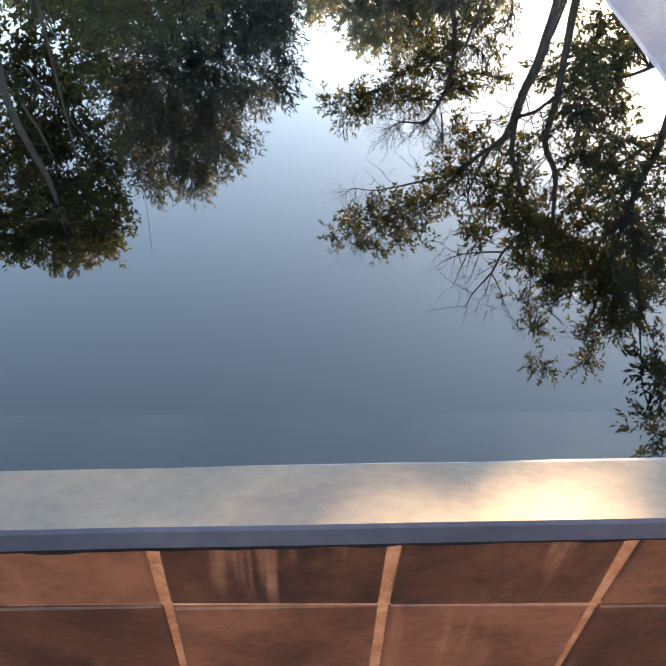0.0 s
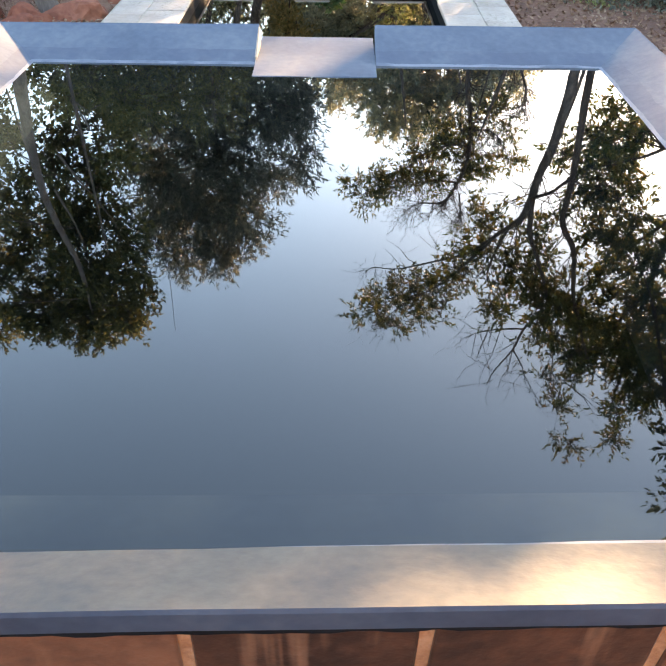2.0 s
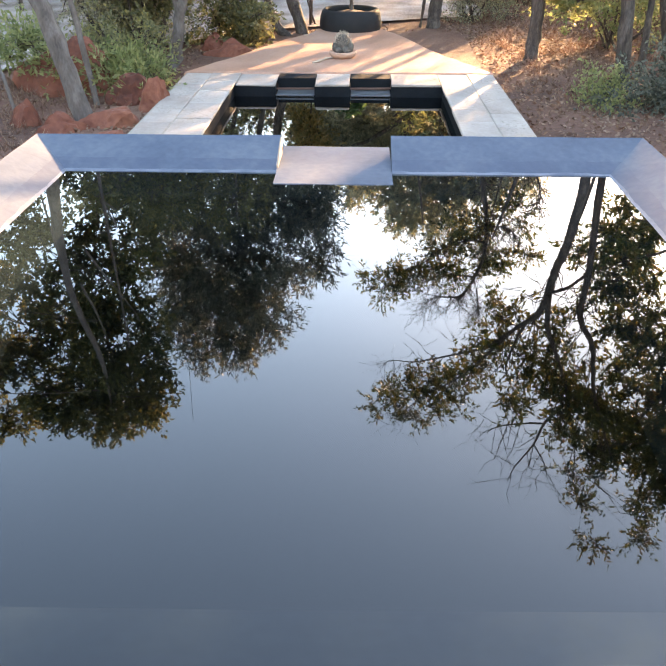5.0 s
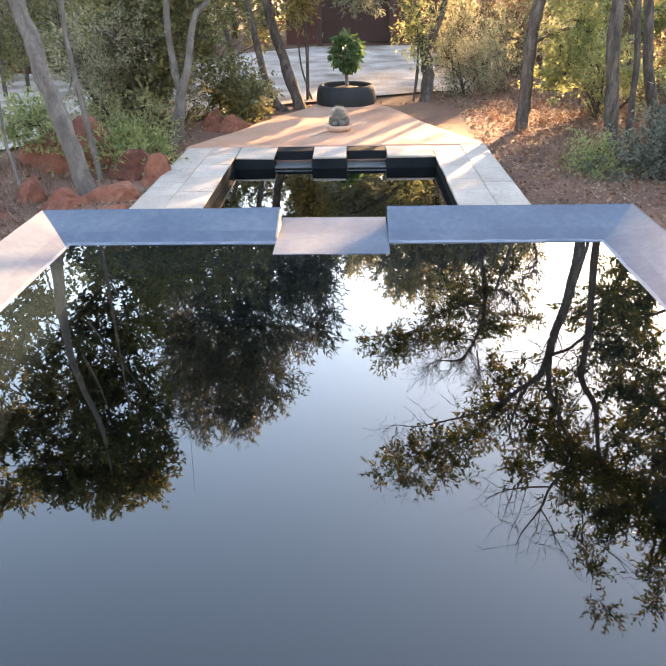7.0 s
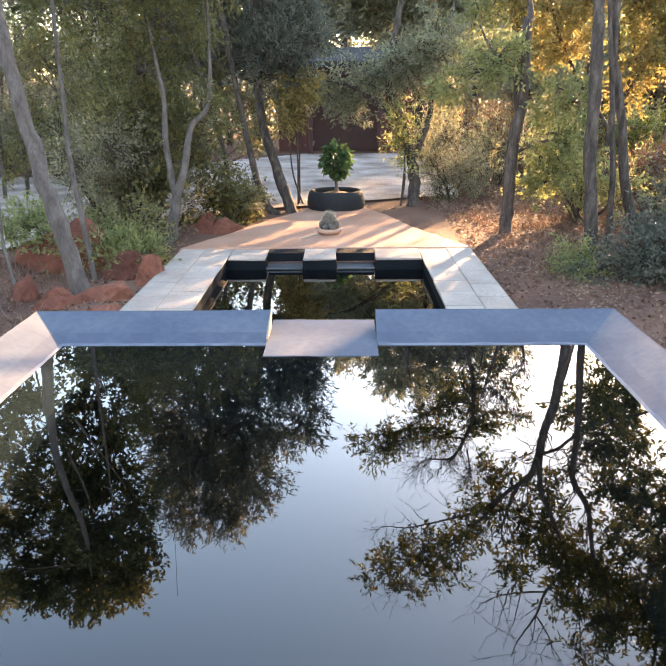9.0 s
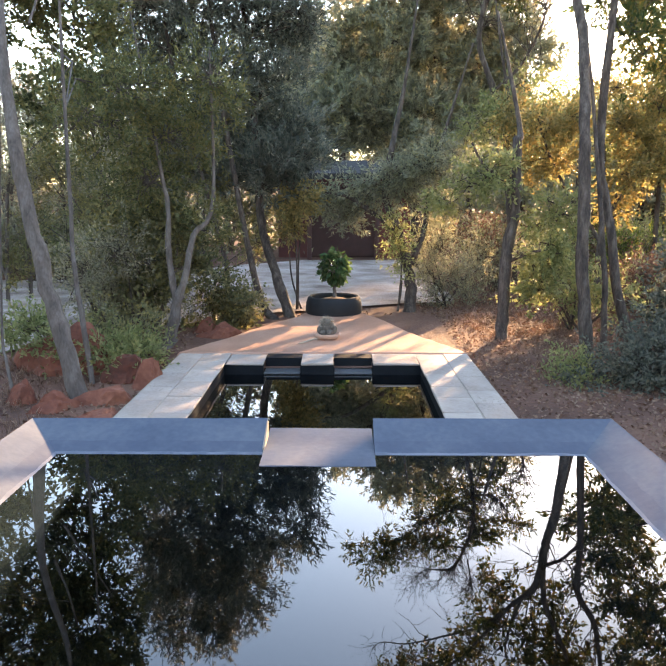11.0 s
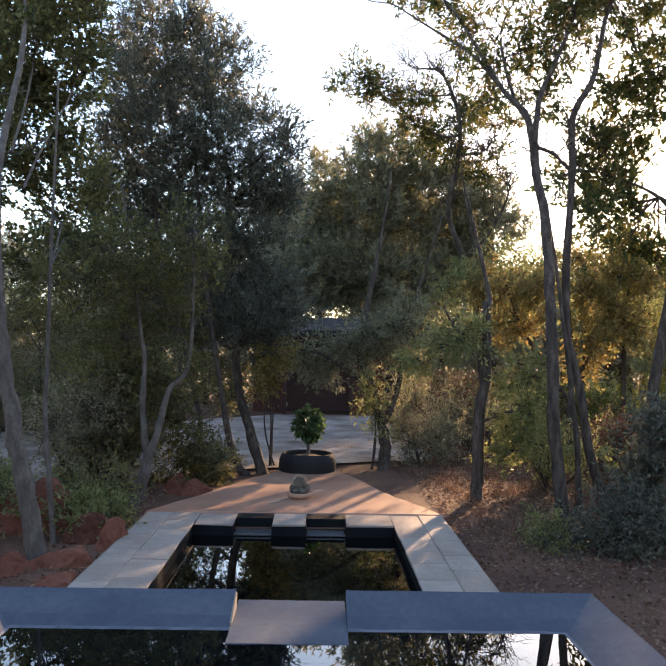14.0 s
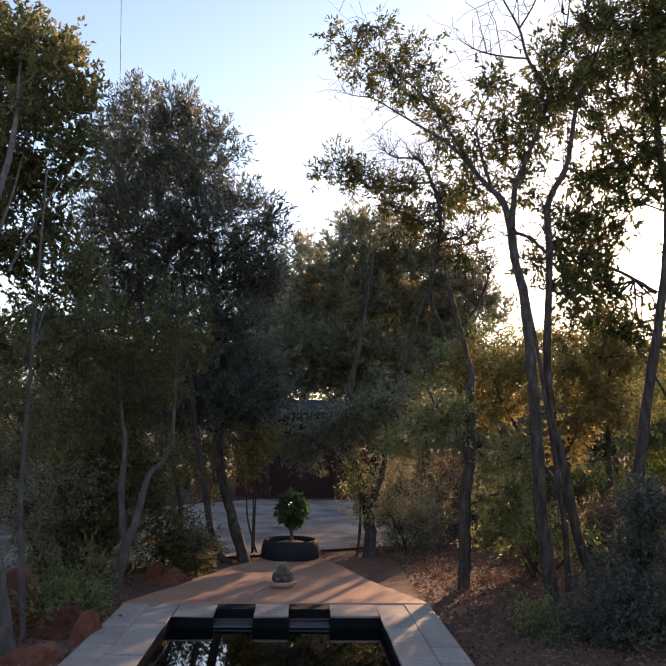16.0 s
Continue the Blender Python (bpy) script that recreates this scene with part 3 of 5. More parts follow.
# front wall tiles of the raised pool, last of its pieces
rq = random.Random(3)
xj = [X0 + 0.03] + [0.487 + 0.314 * k for k in range(-3, 5)] + [X1 - 0.03]
tile_rows = ((-0.234, -0.047), (-0.545, -0.234), (-0.855, -0.545), (-0.95, -0.855))
for z0, z1 in tile_rows:
    for a, c in zip(xj, xj[1:]):
        if c - a < 0.02:
            continue
        g = rq.uniform(0.0055, 0.0095)
        tb = box((a + g, 0.012, z0 + 0.006), (c - g, 0.030, z1 - 0.004), 0.003, 0.003, rq)
        for v in tb.verts:
            if -0.9 < v.co.z < -0.1:
                v.co.z -= 0.048 * (v.co.x - 0.70)
            v.co -= OFF
        part("tile", tb, TILE, raised)
# near-black strip added as the shade in the gap between rim and tiles
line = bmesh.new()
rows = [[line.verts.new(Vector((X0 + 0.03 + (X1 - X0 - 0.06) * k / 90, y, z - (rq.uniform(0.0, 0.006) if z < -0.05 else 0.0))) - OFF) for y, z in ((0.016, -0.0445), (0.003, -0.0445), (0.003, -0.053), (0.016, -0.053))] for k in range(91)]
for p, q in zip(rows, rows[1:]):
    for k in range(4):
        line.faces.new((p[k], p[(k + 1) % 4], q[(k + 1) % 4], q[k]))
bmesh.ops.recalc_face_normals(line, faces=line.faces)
part("sealant_line", line, DARKWALL, raised, "ragged dark strip drawn in for the shaded gap under the rim")
# the near side was built a little out of true
for ob in raised.children:
    for v in ob.data.vertices:
        p = v.co + OFF
        k = max(0.0, 1.0 - max(p.y, 0.0))
        v.co += Vector((0, 0.026, 0.010)) * k * (p.x - 0.6)


# ---- planter, bowl, stick ----
def lathe(profile, cut=40, wob=0.0, seed=0):
    bm = bmesh.new()
    rings = []
    for r, z in profile:
        rings.append([bm.verts.new((r * (1 + wob * noise.noise(Vector((math.cos(w) * 2, math.sin(w) * 2, z * 5 + seed)))) * math.cos(w), r * (1 + wob * noise.noise(Vector((math.cos(w) * 2, math.sin(w) * 2, z * 5 + seed)))) * math.sin(w), z)) for w in (2 * math.pi * k / cut for k in range(cut))])
    for p, q in zip(rings, rings[1:]):
        for k in range(cut):
            bm.faces.new((p[k], p[(k + 1) % cut], q[(k + 1) % cut], q[k]))
    return bm


planter = thing("tyre_planter", (0.57, 10.0, -0.80), "black tyre planter holding a small round-headed tree", "planter")
tyre = part("tyre", lathe([(0.30, 0.02), (0.345, 0.0), (0.39, 0.06), (0.408, 0.15), (0.402, 0.24), (0.380, 0.315), (0.352, 0.342), (0.33, 0.338), (0.322, 0.305), (0.33, 0.25)], 48, 0.02), RUBBER, planter, "black rubber tyre turned into a pot", True)
soil_bm = lathe([(0.334, 0.265), (0.22, 0.29), (0.10, 0.315), (0.001, 0.325)], 32, 0.03, 4)
part("soil", soil_bm, SOIL, planter, "dry crumbly soil", True)
sapling = thing("potted_tree", (0.575, 10.0, -0.50), "small tree with a bushy ball of glossy green leaves", "plant")
rg = np.random.default_rng(21)
st = [smooth_line([(0, 0, -0.05, 0.03), (0.005, 0, 0.10, 0.026), (-0.004, 0, 0.24, 0.022), (0.0, 0, 0.40, 0.014)], rg, 4, 0.1)]
tw = [twig(rg, np.array([0, 0, rg.uniform(0.12, 0.36)]), np.array([0, 0, 0.46]) + unit(rg.normal(size=3)) * np.array([0.2, 0.2, 0.2]), 0.008) for _ in range(34)]
V, Fc = tubes(st, 8)
under(new("stem", mesh_of("stem", V, Fc, BARK, True)), sapling, "pale grey stem")
V, Fc = tubes(tw, 4)
under(new("branches", mesh_of("branches", V, Fc, BARK, True)), sapling)
d = unit(rg.normal(size=(520, 3)))
at = np.array([0, 0, 0.45]) + d * rg.uniform(0.4, 1, (520, 1)) ** 0.6 * np.array([0.205, 0.2, 0.235]) * rg.uniform(0.75, 1.15, (520, 1))
under(new("crown", quads_mesh("crown", leaves(rg, at, d * 0.6 + np.array([0, 0, -0.5]) + rg.normal(size=(520, 3)) * 0.4, 0.10, 0.055), L_PLANT)), sapling)

bowl = thing("clay_bowl", (0.51, 7.98, TZ), "shallow pale clay bowl with stones standing on the terrace", "bowl")
part("bowl", lathe([(0.001, 0.0), (0.115, 0.0), (0.145, 0.03), (0.155, 0.065), (0.148, 0.070), (0.138, 0.062), (0.12, 0.045), (0.001, 0.045)], 40, 0.03), CLAY, bowl, "", True)
cactus = thing("cactus_clump", (0.51, 7.98, TZ + 0.045), "spiny grey cactus clump growing in a clay bowl", "plant")
rc = random.Random(8)
for cx, cy, r, h in ((0.0, 0.0, 0.075, 0.20), (-0.065, 0.01, 0.05, 0.12), (0.07, -0.01, 0.045, 0.13), (0.03, -0.06, 0.04, 0.08), (-0.04, -0.06, 0.035, 0.07)):
    cb = bmesh.new()
    bmesh.ops.create_uvsphere(cb, u_segments=24, v_segments=12, radius=1)
    for v in cb.verts:
        w = math.atan2(v.co.y, v.co.x)
        k = 1 + 0.10 * math.cos(w * 11)
        v.co = Vector((cx + v.co.x * r * k, cy + v.co.y * r * k, h * 0.5 + v.co.z * h * 0.5))
    part("cactus_body", cb, CACTUS, cactus, "", True)
d = unit(rg.normal(size=(420, 3)))
d[:, 2] = np.abs(d[:, 2])
at = np.array([0, 0, 0.10]) + d * np.array([0.075, 0.075, 0.10])
under(new("spines", quads_mesh("spines", leaves(rg, at, d, 0.035, 0.005), STICK)), cactus, "pale straw-coloured spines")
V, Fc = tubes([smooth_line([(0.20, 7.62, TZ + 0.010, 0.008), (0.27, 7.72, TZ + 0.011, 0.010), (0.33, 7.84, TZ + 0.012, 0.011), (0.40, 7.90, TZ + 0.012, 0.007)], rg, 4, 0.2)], 6)
tagged(new("fallen_stick", mesh_of("fallen_stick", V, Fc, STICK, True)), "bleached crooked stick lying on the red terrace", "stick")


# ---- rocks ----
def rock(at, size, seed, spin=0.0, label="rough red sandstone boulder half sunk in the earth"):
    bm = bmesh.new()
    bmesh.ops.create_icosphere(bm, subdivisions=4, radius=1)
    for v in bm.verts:
        c = v.co.copy()
        k = 1 + 0.30 * noise.noise(c * 1.1 + Vector((seed * 3.1, 0, 0))) + 0.12 * noise.noise(c * 3.3 + Vector((0, seed, 0))) + 0.05 * noise.noise(c * 9.0 + Vector((seed, seed, 0)))
        for ax in (Vector((1, 0.3, 0.5)), Vector((-0.7, -0.6, 0.5)), Vector((0.1, -1, 0.25)), Vector((-0.4, 0.8, 0.7))):
            ax = ax.normalized()
            over = c.dot(ax) - 0.62
            if over > 0:
                c -= ax * over * 0.85
        v.co = Vector((c.x * k * size[0], c.y * k * size[1], c.z * k * size[2]))
    me = bpy.data.meshes.new("rock")
    bm.to_mesh(me)
    bm.free()
    me.materials.append(ROCK)
    ob = new("boulder", me)
    ob.matrix_basis = pose(*at, 0, 0, spin)
    return tagged(ob, label, "rock", "rocks beside the pool")


rock((-2.0, 6.75, -0.75), (0.62, 0.36, 0.42), 1, 8, "large red slab of rock leaning behind a tree")
rock((-1.35, 6.35, -0.80), (0.24, 0.2, 0.26), 2, 30)
rock((-1.12, 6.1, -0.80), (0.17, 0.15, 0.28), 3, 70, "upright orange-red rock beside the paving")
rock((-1.30, 5.55, -0.86), (0.33, 0.25, 0.20), 4, 10)
rock((-1.70, 5.35, -0.86), (0.24, 0.2, 0.2), 5, 50)
rock((-2.05, 5.55, -0.84), (0.16, 0.15, 0.22), 6, 20)
rock((-2.35, 5.15, -0.84), (0.36, 0.25, 0.12), 7, 0, "low flat red rock catching the sun")
rock((-1.22, 5.0, -0.88), (0.28, 0.3, 0.17), 8, 0)
rock((-2.75, 5.9, -0.86), (0.3, 0.25, 0.16), 9, 40)
rock((-0.85, 8.6, -0.86), (0.32, 0.2, 0.22), 10, 15)
rock((-1.1, 9.0, -0.86), (0.26, 0.2, 0.22), 11, 60)

# ---- house far behind the trees ----
house = thing("house", (0.9, 21.6, GROUND_Z), "low dark maroon house under a grey roof", "house")
HO = Vector((0.9, 21.6, GROUND_Z))


def hpart(name, lo, hi, material, label="", bevel=0.02, parent=None):
    bm = box(lo, hi, bevel)
    for v in bm.verts:
        v.co -= HO
    ob = part(name, bm, material, parent or house, label)
    return ob


hpart("wall", (-1.2, 21.4, -0.9), (-0.35, 25.0, 1.55), BRICK)
hpart("wall", (1.75, 21.4, -0.9), (2.7, 25.0, 1.55), BRICK)
hpart("wall", (-0.35, 21.4, 1.28), (1.75, 25.0, 1.55), BRICK)
hpart("door", (-0.35, 21.6, -0.8), (1.75, 21.68, 1.28), DOORM, "dark timber double doors in shade")
for px in (-0.3, 1.62):
    hpart("porch_post", (px, 20.5, -0.9), (px + 0.12, 20.62, 1.5), DOORM)
rb2 = bmesh.new()
rvs = [rb2.verts.new(Vector(p) - HO) for p in ((-1.6, 20.2, 1.45), (3.1, 20.2, 1.45), (3.1, 23.2, 1.95), (-1.6, 23.2, 1.95), (3.1, 26.2, 1.45), (-1.6, 26.2, 1.45))]
top = [rb2.verts.new(v.co + Vector((0, 0, 0.16))) for v in rvs]
for a in ((0, 1, 2, 3), (3, 2, 4, 5)):
    rb2.faces.new([rvs[k] for k in a])
    rb2.faces.new([top[k] for k in a])
for a, c in ((0, 1), (1, 2), (2, 4), (4, 5), (5, 3), (3, 0)):
    rb2.faces.new((rvs[a], rvs[c], top[c], top[a]))
bmesh.ops.recalc_face_normals(rb2, faces=rb2.faces)
part("roof", rb2, THATCH, house, "weathered grey roof")

# ---- mast cable ----
V, Fc = tubes([[(-3.05, 14.0, -0.9, 0.007), (-3.12, 14.0, 5.0, 0.007), (-3.2, 14.0, 8.0, 0.006), (-3.29, 14.0, 10.3, 0.006)]], 6)
tagged(new("aerial_mast", mesh_of("aerial_mast", V, Fc, STEEL, True)), "thin grey aerial mast standing among the trees", "mast")

# ---- trees ----
def clumps(rows, flat=0.82):
    """Clumps of a crown, each a centre and a half width, a little flatter than wide."""
    return [(x, y, z, r, r, r * flat) for x, y, z, r in rows]


tree(1, "leaning_tree", "leaning grey-trunked tree with broad green crown", [[(-1.56, 5.6, -0.9, 0.085), (-1.72, 5.7, -0.3, 0.079), (-1.89, 5.8, 0.26, 0.073), (-2.03, 5.9, 0.81, 0.066), (-2.15, 6.0, 1.41, 0.06), (-2.36, 6.4, 2.62, 0.04), (-2.58, 7.4, 4.17, 0.03), (-3.05, 8.6, 5.82, 0.012)],
     [(-1.66, 6.2, -0.9, 0.03), (-1.75, 6.33, -0.43, 0.027), (-1.87, 6.47, 0.27, 0.023), (-1.92, 6.6, 0.76, 0.02), (-2.0, 6.9, 3.66, 0.01)],
     [(-2.33, 6.0, -0.9, 0.02), (-2.42, 6.1, -0.58, 0.016), (-2.48, 6.2, -0.16, 0.012), (-2.36, 6.3, 2.19, 0.008)],
     [(-2.60, 7.60, 2.72, 0.016), (-2.59, 8.00, 3.22, 0.014), (-2.48, 8.30, 3.74, 0.011), (-2.41, 8.60, 4.28, 0.008), (-2.37, 8.70, 4.90, 0.005)],
     [(-2.66, 7.40, 3.06, 0.016), (-2.74, 8.00, 3.94, 0.013), (-2.80, 8.40, 4.87, 0.009), (-2.80, 8.60, 5.71, 0.005)]],
     clumps([(-3.31, 9.04, 6.36, 0.41), (-2.78, 8.61, 5.84, 0.38), (-3.27, 9.08, 5.64, 0.56), (-2.34, 8.18, 5.39, 0.30), (-2.32, 8.71, 5.85, 0.14),
            (-2.47, 8.48, 5.08, 0.36), (-2.20, 8.90, 5.29, 0.14), (-2.79, 8.27, 4.59, 0.50), (-2.44, 8.97, 4.78, 0.28), (-3.05, 8.64, 4.11, 0.39),
            (-2.70, 9.00, 4.25, 0.34), (-2.23, 8.58, 4.11, 0.15)]) +
     clumps([(-2.91, 8.53, 3.47, 0.32), (-2.56, 8.89, 3.58, 0.33), (-2.98, 9.08, 3.11, 0.27), (-2.23, 8.47, 3.04, 0.31), (-2.19, 9.07, 2.89, 0.24),
            (-2.70, 9.03, 2.54, 0.33), (-2.61, 8.28, 2.00, 0.38), (-2.15, 8.71, 2.17, 0.31), (-3.73, 8.80, 5.79, 0.59), (-3.75, 9.04, 4.71, 0.58),
            (-3.51, 8.77, 3.19, 0.48)]) +
     clumps([(-3.71, 8.23, 2.70, 0.36), (-3.94, 8.60, 3.80, 0.39), (-4.44, 8.59, 4.87, 0.41), (-4.10, 8.60, 5.65, 0.29), (-4.87, 9.06, 6.43, 0.35),
            (-4.58, 8.45, 3.74, 0.50), (-4.89, 8.32, 5.09, 0.53), (-3.76, 8.62, 5.90, 0.21), (-2.64, 8.74, 5.79, 0.17), (-2.32, 9.04, 5.42, 0.15)]), BARK, L_LEFT, 0.085, 0.042, 1750, 24, 0.30)
tree(2, "olive_tree", "dense many-stemmed olive-like tree with narrow dark leaves", [[(-0.22, 10.0, -0.9, 0.07), (-0.58, 10.3, -0.33, 0.05), (-1.11, 10.8, 2.41, 0.035), (-1.37, 11.0, 4.85, 0.012)],
     [(-0.05, 10.2, -0.9, 0.085), (-0.31, 10.5, -0.17, 0.073), (-0.55, 10.8, 0.66, 0.06), (-0.71, 11.2, 2.81, 0.04), (-1.01, 11.3, 5.18, 0.012)],
     [(-0.84, 10.0, -0.9, 0.05), (-1.01, 10.25, -0.44, 0.043), (-1.1, 10.5, 0.2, 0.035), (-1.9, 11.0, 3.09, 0.025), (-2.08, 11.2, 5.85, 0.01)]],
     clumps([(-2.14, 11.08, 6.20, 0.39), (-1.38, 10.77, 6.01, 0.36), (-2.60, 11.43, 5.74, 0.37), (-0.89, 10.99, 5.73, 0.29), (-1.71, 11.18, 5.56, 0.56),
            (-2.19, 10.98, 4.96, 0.54), (-1.06, 10.72, 4.97, 0.52), (-0.63, 11.19, 5.49, 0.18), (-0.43, 11.27, 4.68, 0.32), (0.03, 10.69, 4.23, 0.24),
            (0.24, 10.96, 4.10, 0.17), (-2.52, 10.86, 4.28, 0.39), (-1.75, 10.67, 4.25, 0.59), (-0.94, 10.72, 4.21, 0.51)]) +
     clumps([(-0.30, 11.66, 4.06, 0.40), (-2.58, 11.58, 3.77, 0.52), (-1.47, 11.08, 3.60, 0.60), (-0.62, 11.44, 3.49, 0.53), (-2.62, 10.74, 3.03, 0.31),
            (-2.09, 11.62, 2.99, 0.58), (-1.05, 11.24, 2.74, 0.56), (-0.13, 11.52, 3.30, 0.43), (0.17, 10.98, 3.55, 0.25), (-0.35, 11.08, 2.59, 0.48),
            (-1.53, 11.05, 2.09, 0.55), (-0.80, 11.67, 1.96, 0.50), (-2.07, 11.13, 2.09, 0.42), (-0.07, 11.20, 1.93, 0.34), (-1.12, 11.66, 1.26, 0.36),
            (-0.42, 11.60, 1.26, 0.32), (-1.63, 11.10, 1.30, 0.34)]) +
     clumps([(-0.25, 10.82, 1.40, 0.36), (0.11, 11.02, 1.55, 0.37), (-0.49, 10.74, 1.18, 0.29), (-0.02, 10.86, 1.12, 0.17), (-0.70, 11.05, 1.48, 0.34)]), BARKDARK, L_OLIVE, 0.115, 0.025, 3600, 24, 0.40, 0.9)
tree(3, "forked_tree", "slender grey tree forking low beside the paving", [[(-1.39, 7.9, -0.9, 0.085), (-1.32, 7.95, -0.64, 0.073), (-1.25, 8.0, -0.3, 0.06), (-1.16, 8.0, -0.06, 0.045), (-1.05, 8.15, 0.49, 0.035), (-0.84, 8.3, 0.9, 0.025), (-0.85, 8.4, 2.62, 0.01)],
     [(-1.25, 8.0, -0.3, 0.045), (-1.34, 8.07, 0.26, 0.037), (-1.34, 8.13, 0.82, 0.028), (-1.43, 8.2, 1.31, 0.02), (-1.75, 8.4, 3.03, 0.008)]],
     [(-1.32, 8.65, 1.59, 0.6, 0.6, 0.44),
     (-1.71, 8.69, 1.07, 0.55, 0.55, 0.39),
     (-0.81, 8.28, 2.19, 0.42, 0.42, 0.42),
     (-1.69, 8.01, 2.13, 0.47, 0.47, 0.41),
     (-2.05, 7.7, 1.65, 0.55, 0.55, 0.4),
     (-0.98, 8.5, 0.62, 0.32, 0.35, 0.27)], BARK, L_LEFT, 0.065, 0.024, 850, 18, 0.25)
tree(4, "arching_tree", "grey-green tree with a bough arching over the path", [[(1.72, 10.7, -0.9, 0.1), (1.75, 10.82, -0.53, 0.089), (1.72, 10.95, -0.16, 0.077), (1.56, 11.07, 0.46, 0.066), (1.36, 11.2, 1.07, 0.055), (1.65, 11.6, 2.56, 0.03), (1.9, 12.0, 4.12, 0.012)],
     [(1.56, 11.1, 0.4, 0.045), (1.14, 11.17, 0.71, 0.035), (0.76, 11.23, 0.95, 0.025), (0.37, 11.3, 1.02, 0.015)],
     [(1.76, 11.0, -0.1, 0.05), (1.99, 11.2, 0.45, 0.04), (2.11, 11.4, 1.25, 0.03), (2.79, 12.0, 3.38, 0.012)]],
     [(0.82, 11.48, 0.64, 0.24, 0.35, 0.15),
     (0.43, 11.49, 0.93, 0.38, 0.35, 0.17),
     (1.14, 11.29, 1.07, 0.38, 0.38, 0.2),
     (1.64, 11.16, 1.25, 0.41, 0.41, 0.34),
     (2.06, 11.0, 1.41, 0.4, 0.4, 0.4),
     (2.26, 11.4, 0.82, 0.28, 0.35, 0.21)], BARKDARK, L_MID, 0.080, 0.022, 780, 18, 0.3, -0.3, hollow=0.1)
tree(9, "far_tree", "broad grey-green tree rounding off behind the driveway", [[(2.6, 18.0, -0.9, 0.16), (2.5, 18.0, 1.5, 0.12), (2.7, 18.0, 4.5, 0.05)], [(2.55, 18.0, 0.8, 0.09), (4.0, 18.1, 2.6, 0.06), (4.6, 18.2, 4.2, 0.03)], [(2.55, 18.0, 1.0, 0.08), (1.4, 17.9, 2.6, 0.05), (0.9, 18.0, 4.0, 0.03)]],
     clumps([(0.71, 17.62, 5.50, 0.39), (0.57, 16.93, 4.69, 0.57), (1.18, 16.78, 4.77, 0.41), (1.83, 17.49, 6.04, 0.46), (2.40, 17.32, 6.12, 0.45),
            (1.54, 16.94, 5.35, 0.42), (2.29, 17.21, 5.11, 0.79), (3.02, 16.77, 5.66, 0.47), (3.27, 17.40, 4.96, 0.80), (4.04, 17.23, 5.15, 0.56),
            (4.34, 17.40, 4.55, 0.52), (1.85, 16.79, 4.17, 0.77), (2.84, 17.34, 3.86, 0.84), (0.94, 17.07, 3.78, 0.77), (3.76, 17.20, 3.86, 0.68)]) +
     clumps([(4.55, 16.44, 4.67, 0.41), (4.97, 16.73, 4.22, 0.46), (4.49, 16.67, 3.58, 0.57), (5.32, 16.72, 3.86, 0.27), (0.56, 16.16, 2.84, 0.73),
            (1.54, 16.33, 2.78, 0.83), (2.50, 16.17, 2.59, 0.83), (3.54, 16.48, 2.63, 0.70), (1.16, 16.58, 2.20, 0.50), (2.12, 16.21, 2.00, 0.54),
            (0.13, 16.77, 3.61, 0.61), (2.95, 16.59, 1.94, 0.60), (-0.04, 16.60, 2.68, 0.60), (0.47, 16.70, 2.20, 0.45), (4.25, 17.03, 3.01, 0.57)]), BARKDARK, L_MID, 0.15, 0.042, 3600, 22, 0.46, 0.6)
tree(10, "bare_boughed_tree", "half-bare tree with thin spreading boughs", [[(4.10, 14.00, -0.90, 0.080), (3.80, 14.00, 2.06, 0.070), (3.55, 14.00, 2.91, 0.060), (3.23, 14.00, 3.86, 0.050), (3.41, 14.00, 4.84, 0.045), (3.45, 14.00, 5.56, 0.040), (3.29, 14.00, 6.19, 0.034), (3.01, 14.00, 6.66, 0.026), (2.54, 14.20, 6.79, 0.014), (2.32, 14.20, 6.93, 0.006)],
     [(3.45, 14.00, 5.37, 0.030), (3.08, 14.20, 5.42, 0.024), (2.59, 14.60, 5.81, 0.020), (2.27, 15.00, 6.32, 0.016), (1.72, 15.30, 6.70, 0.012), (1.06, 15.40, 6.77, 0.005)],
     [(3.29, 14.00, 6.19, 0.025), (2.81, 14.20, 6.24, 0.018), (2.39, 14.40, 6.44, 0.010), (1.95, 14.60, 6.65, 0.005)],
     [(3.36, 14.00, 6.46, 0.020), (3.45, 14.00, 6.93, 0.012), (3.50, 14.00, 7.12, 0.006)],
     [(3.41, 14.00, 5.01, 0.030), (3.83, 14.00, 5.02, 0.020), (4.14, 14.00, 5.26, 0.008)],
     [(3.55, 14.00, 2.91, 0.030), (4.08, 14.00, 3.44, 0.024), (4.44, 14.00, 4.24, 0.016), (4.36, 14.00, 4.68, 0.008)]],
     clumps([(1.04, 14.64, 6.49, 0.21), (1.39, 14.44, 6.71, 0.33), (1.85, 14.46, 6.50, 0.33), (1.68, 14.68, 6.29, 0.26), (2.22, 14.53, 6.25, 0.26),
            (2.33, 14.70, 5.93, 0.22), (2.78, 14.60, 5.91, 0.22), (3.00, 14.55, 6.28, 0.19), (3.71, 14.70, 5.97, 0.32), (2.85, 14.47, 5.41, 0.37),
            (3.31, 14.51, 5.15, 0.33), (4.03, 14.52, 4.71, 0.37)]) +
     clumps([(4.35, 14.17, 5.71, 0.28), (3.70, 14.36, 5.99, 0.37), (3.07, 14.33, 5.52, 0.27), (4.21, 14.33, 5.07, 0.26), (2.63, 14.25, 6.21, 0.37),
            (3.44, 14.00, 5.03, 0.23)]), BARKDARK, L_TALL, 0.12, 0.036, 520, 16, 0.3, 0.1, hollow=0.05, bare=520)
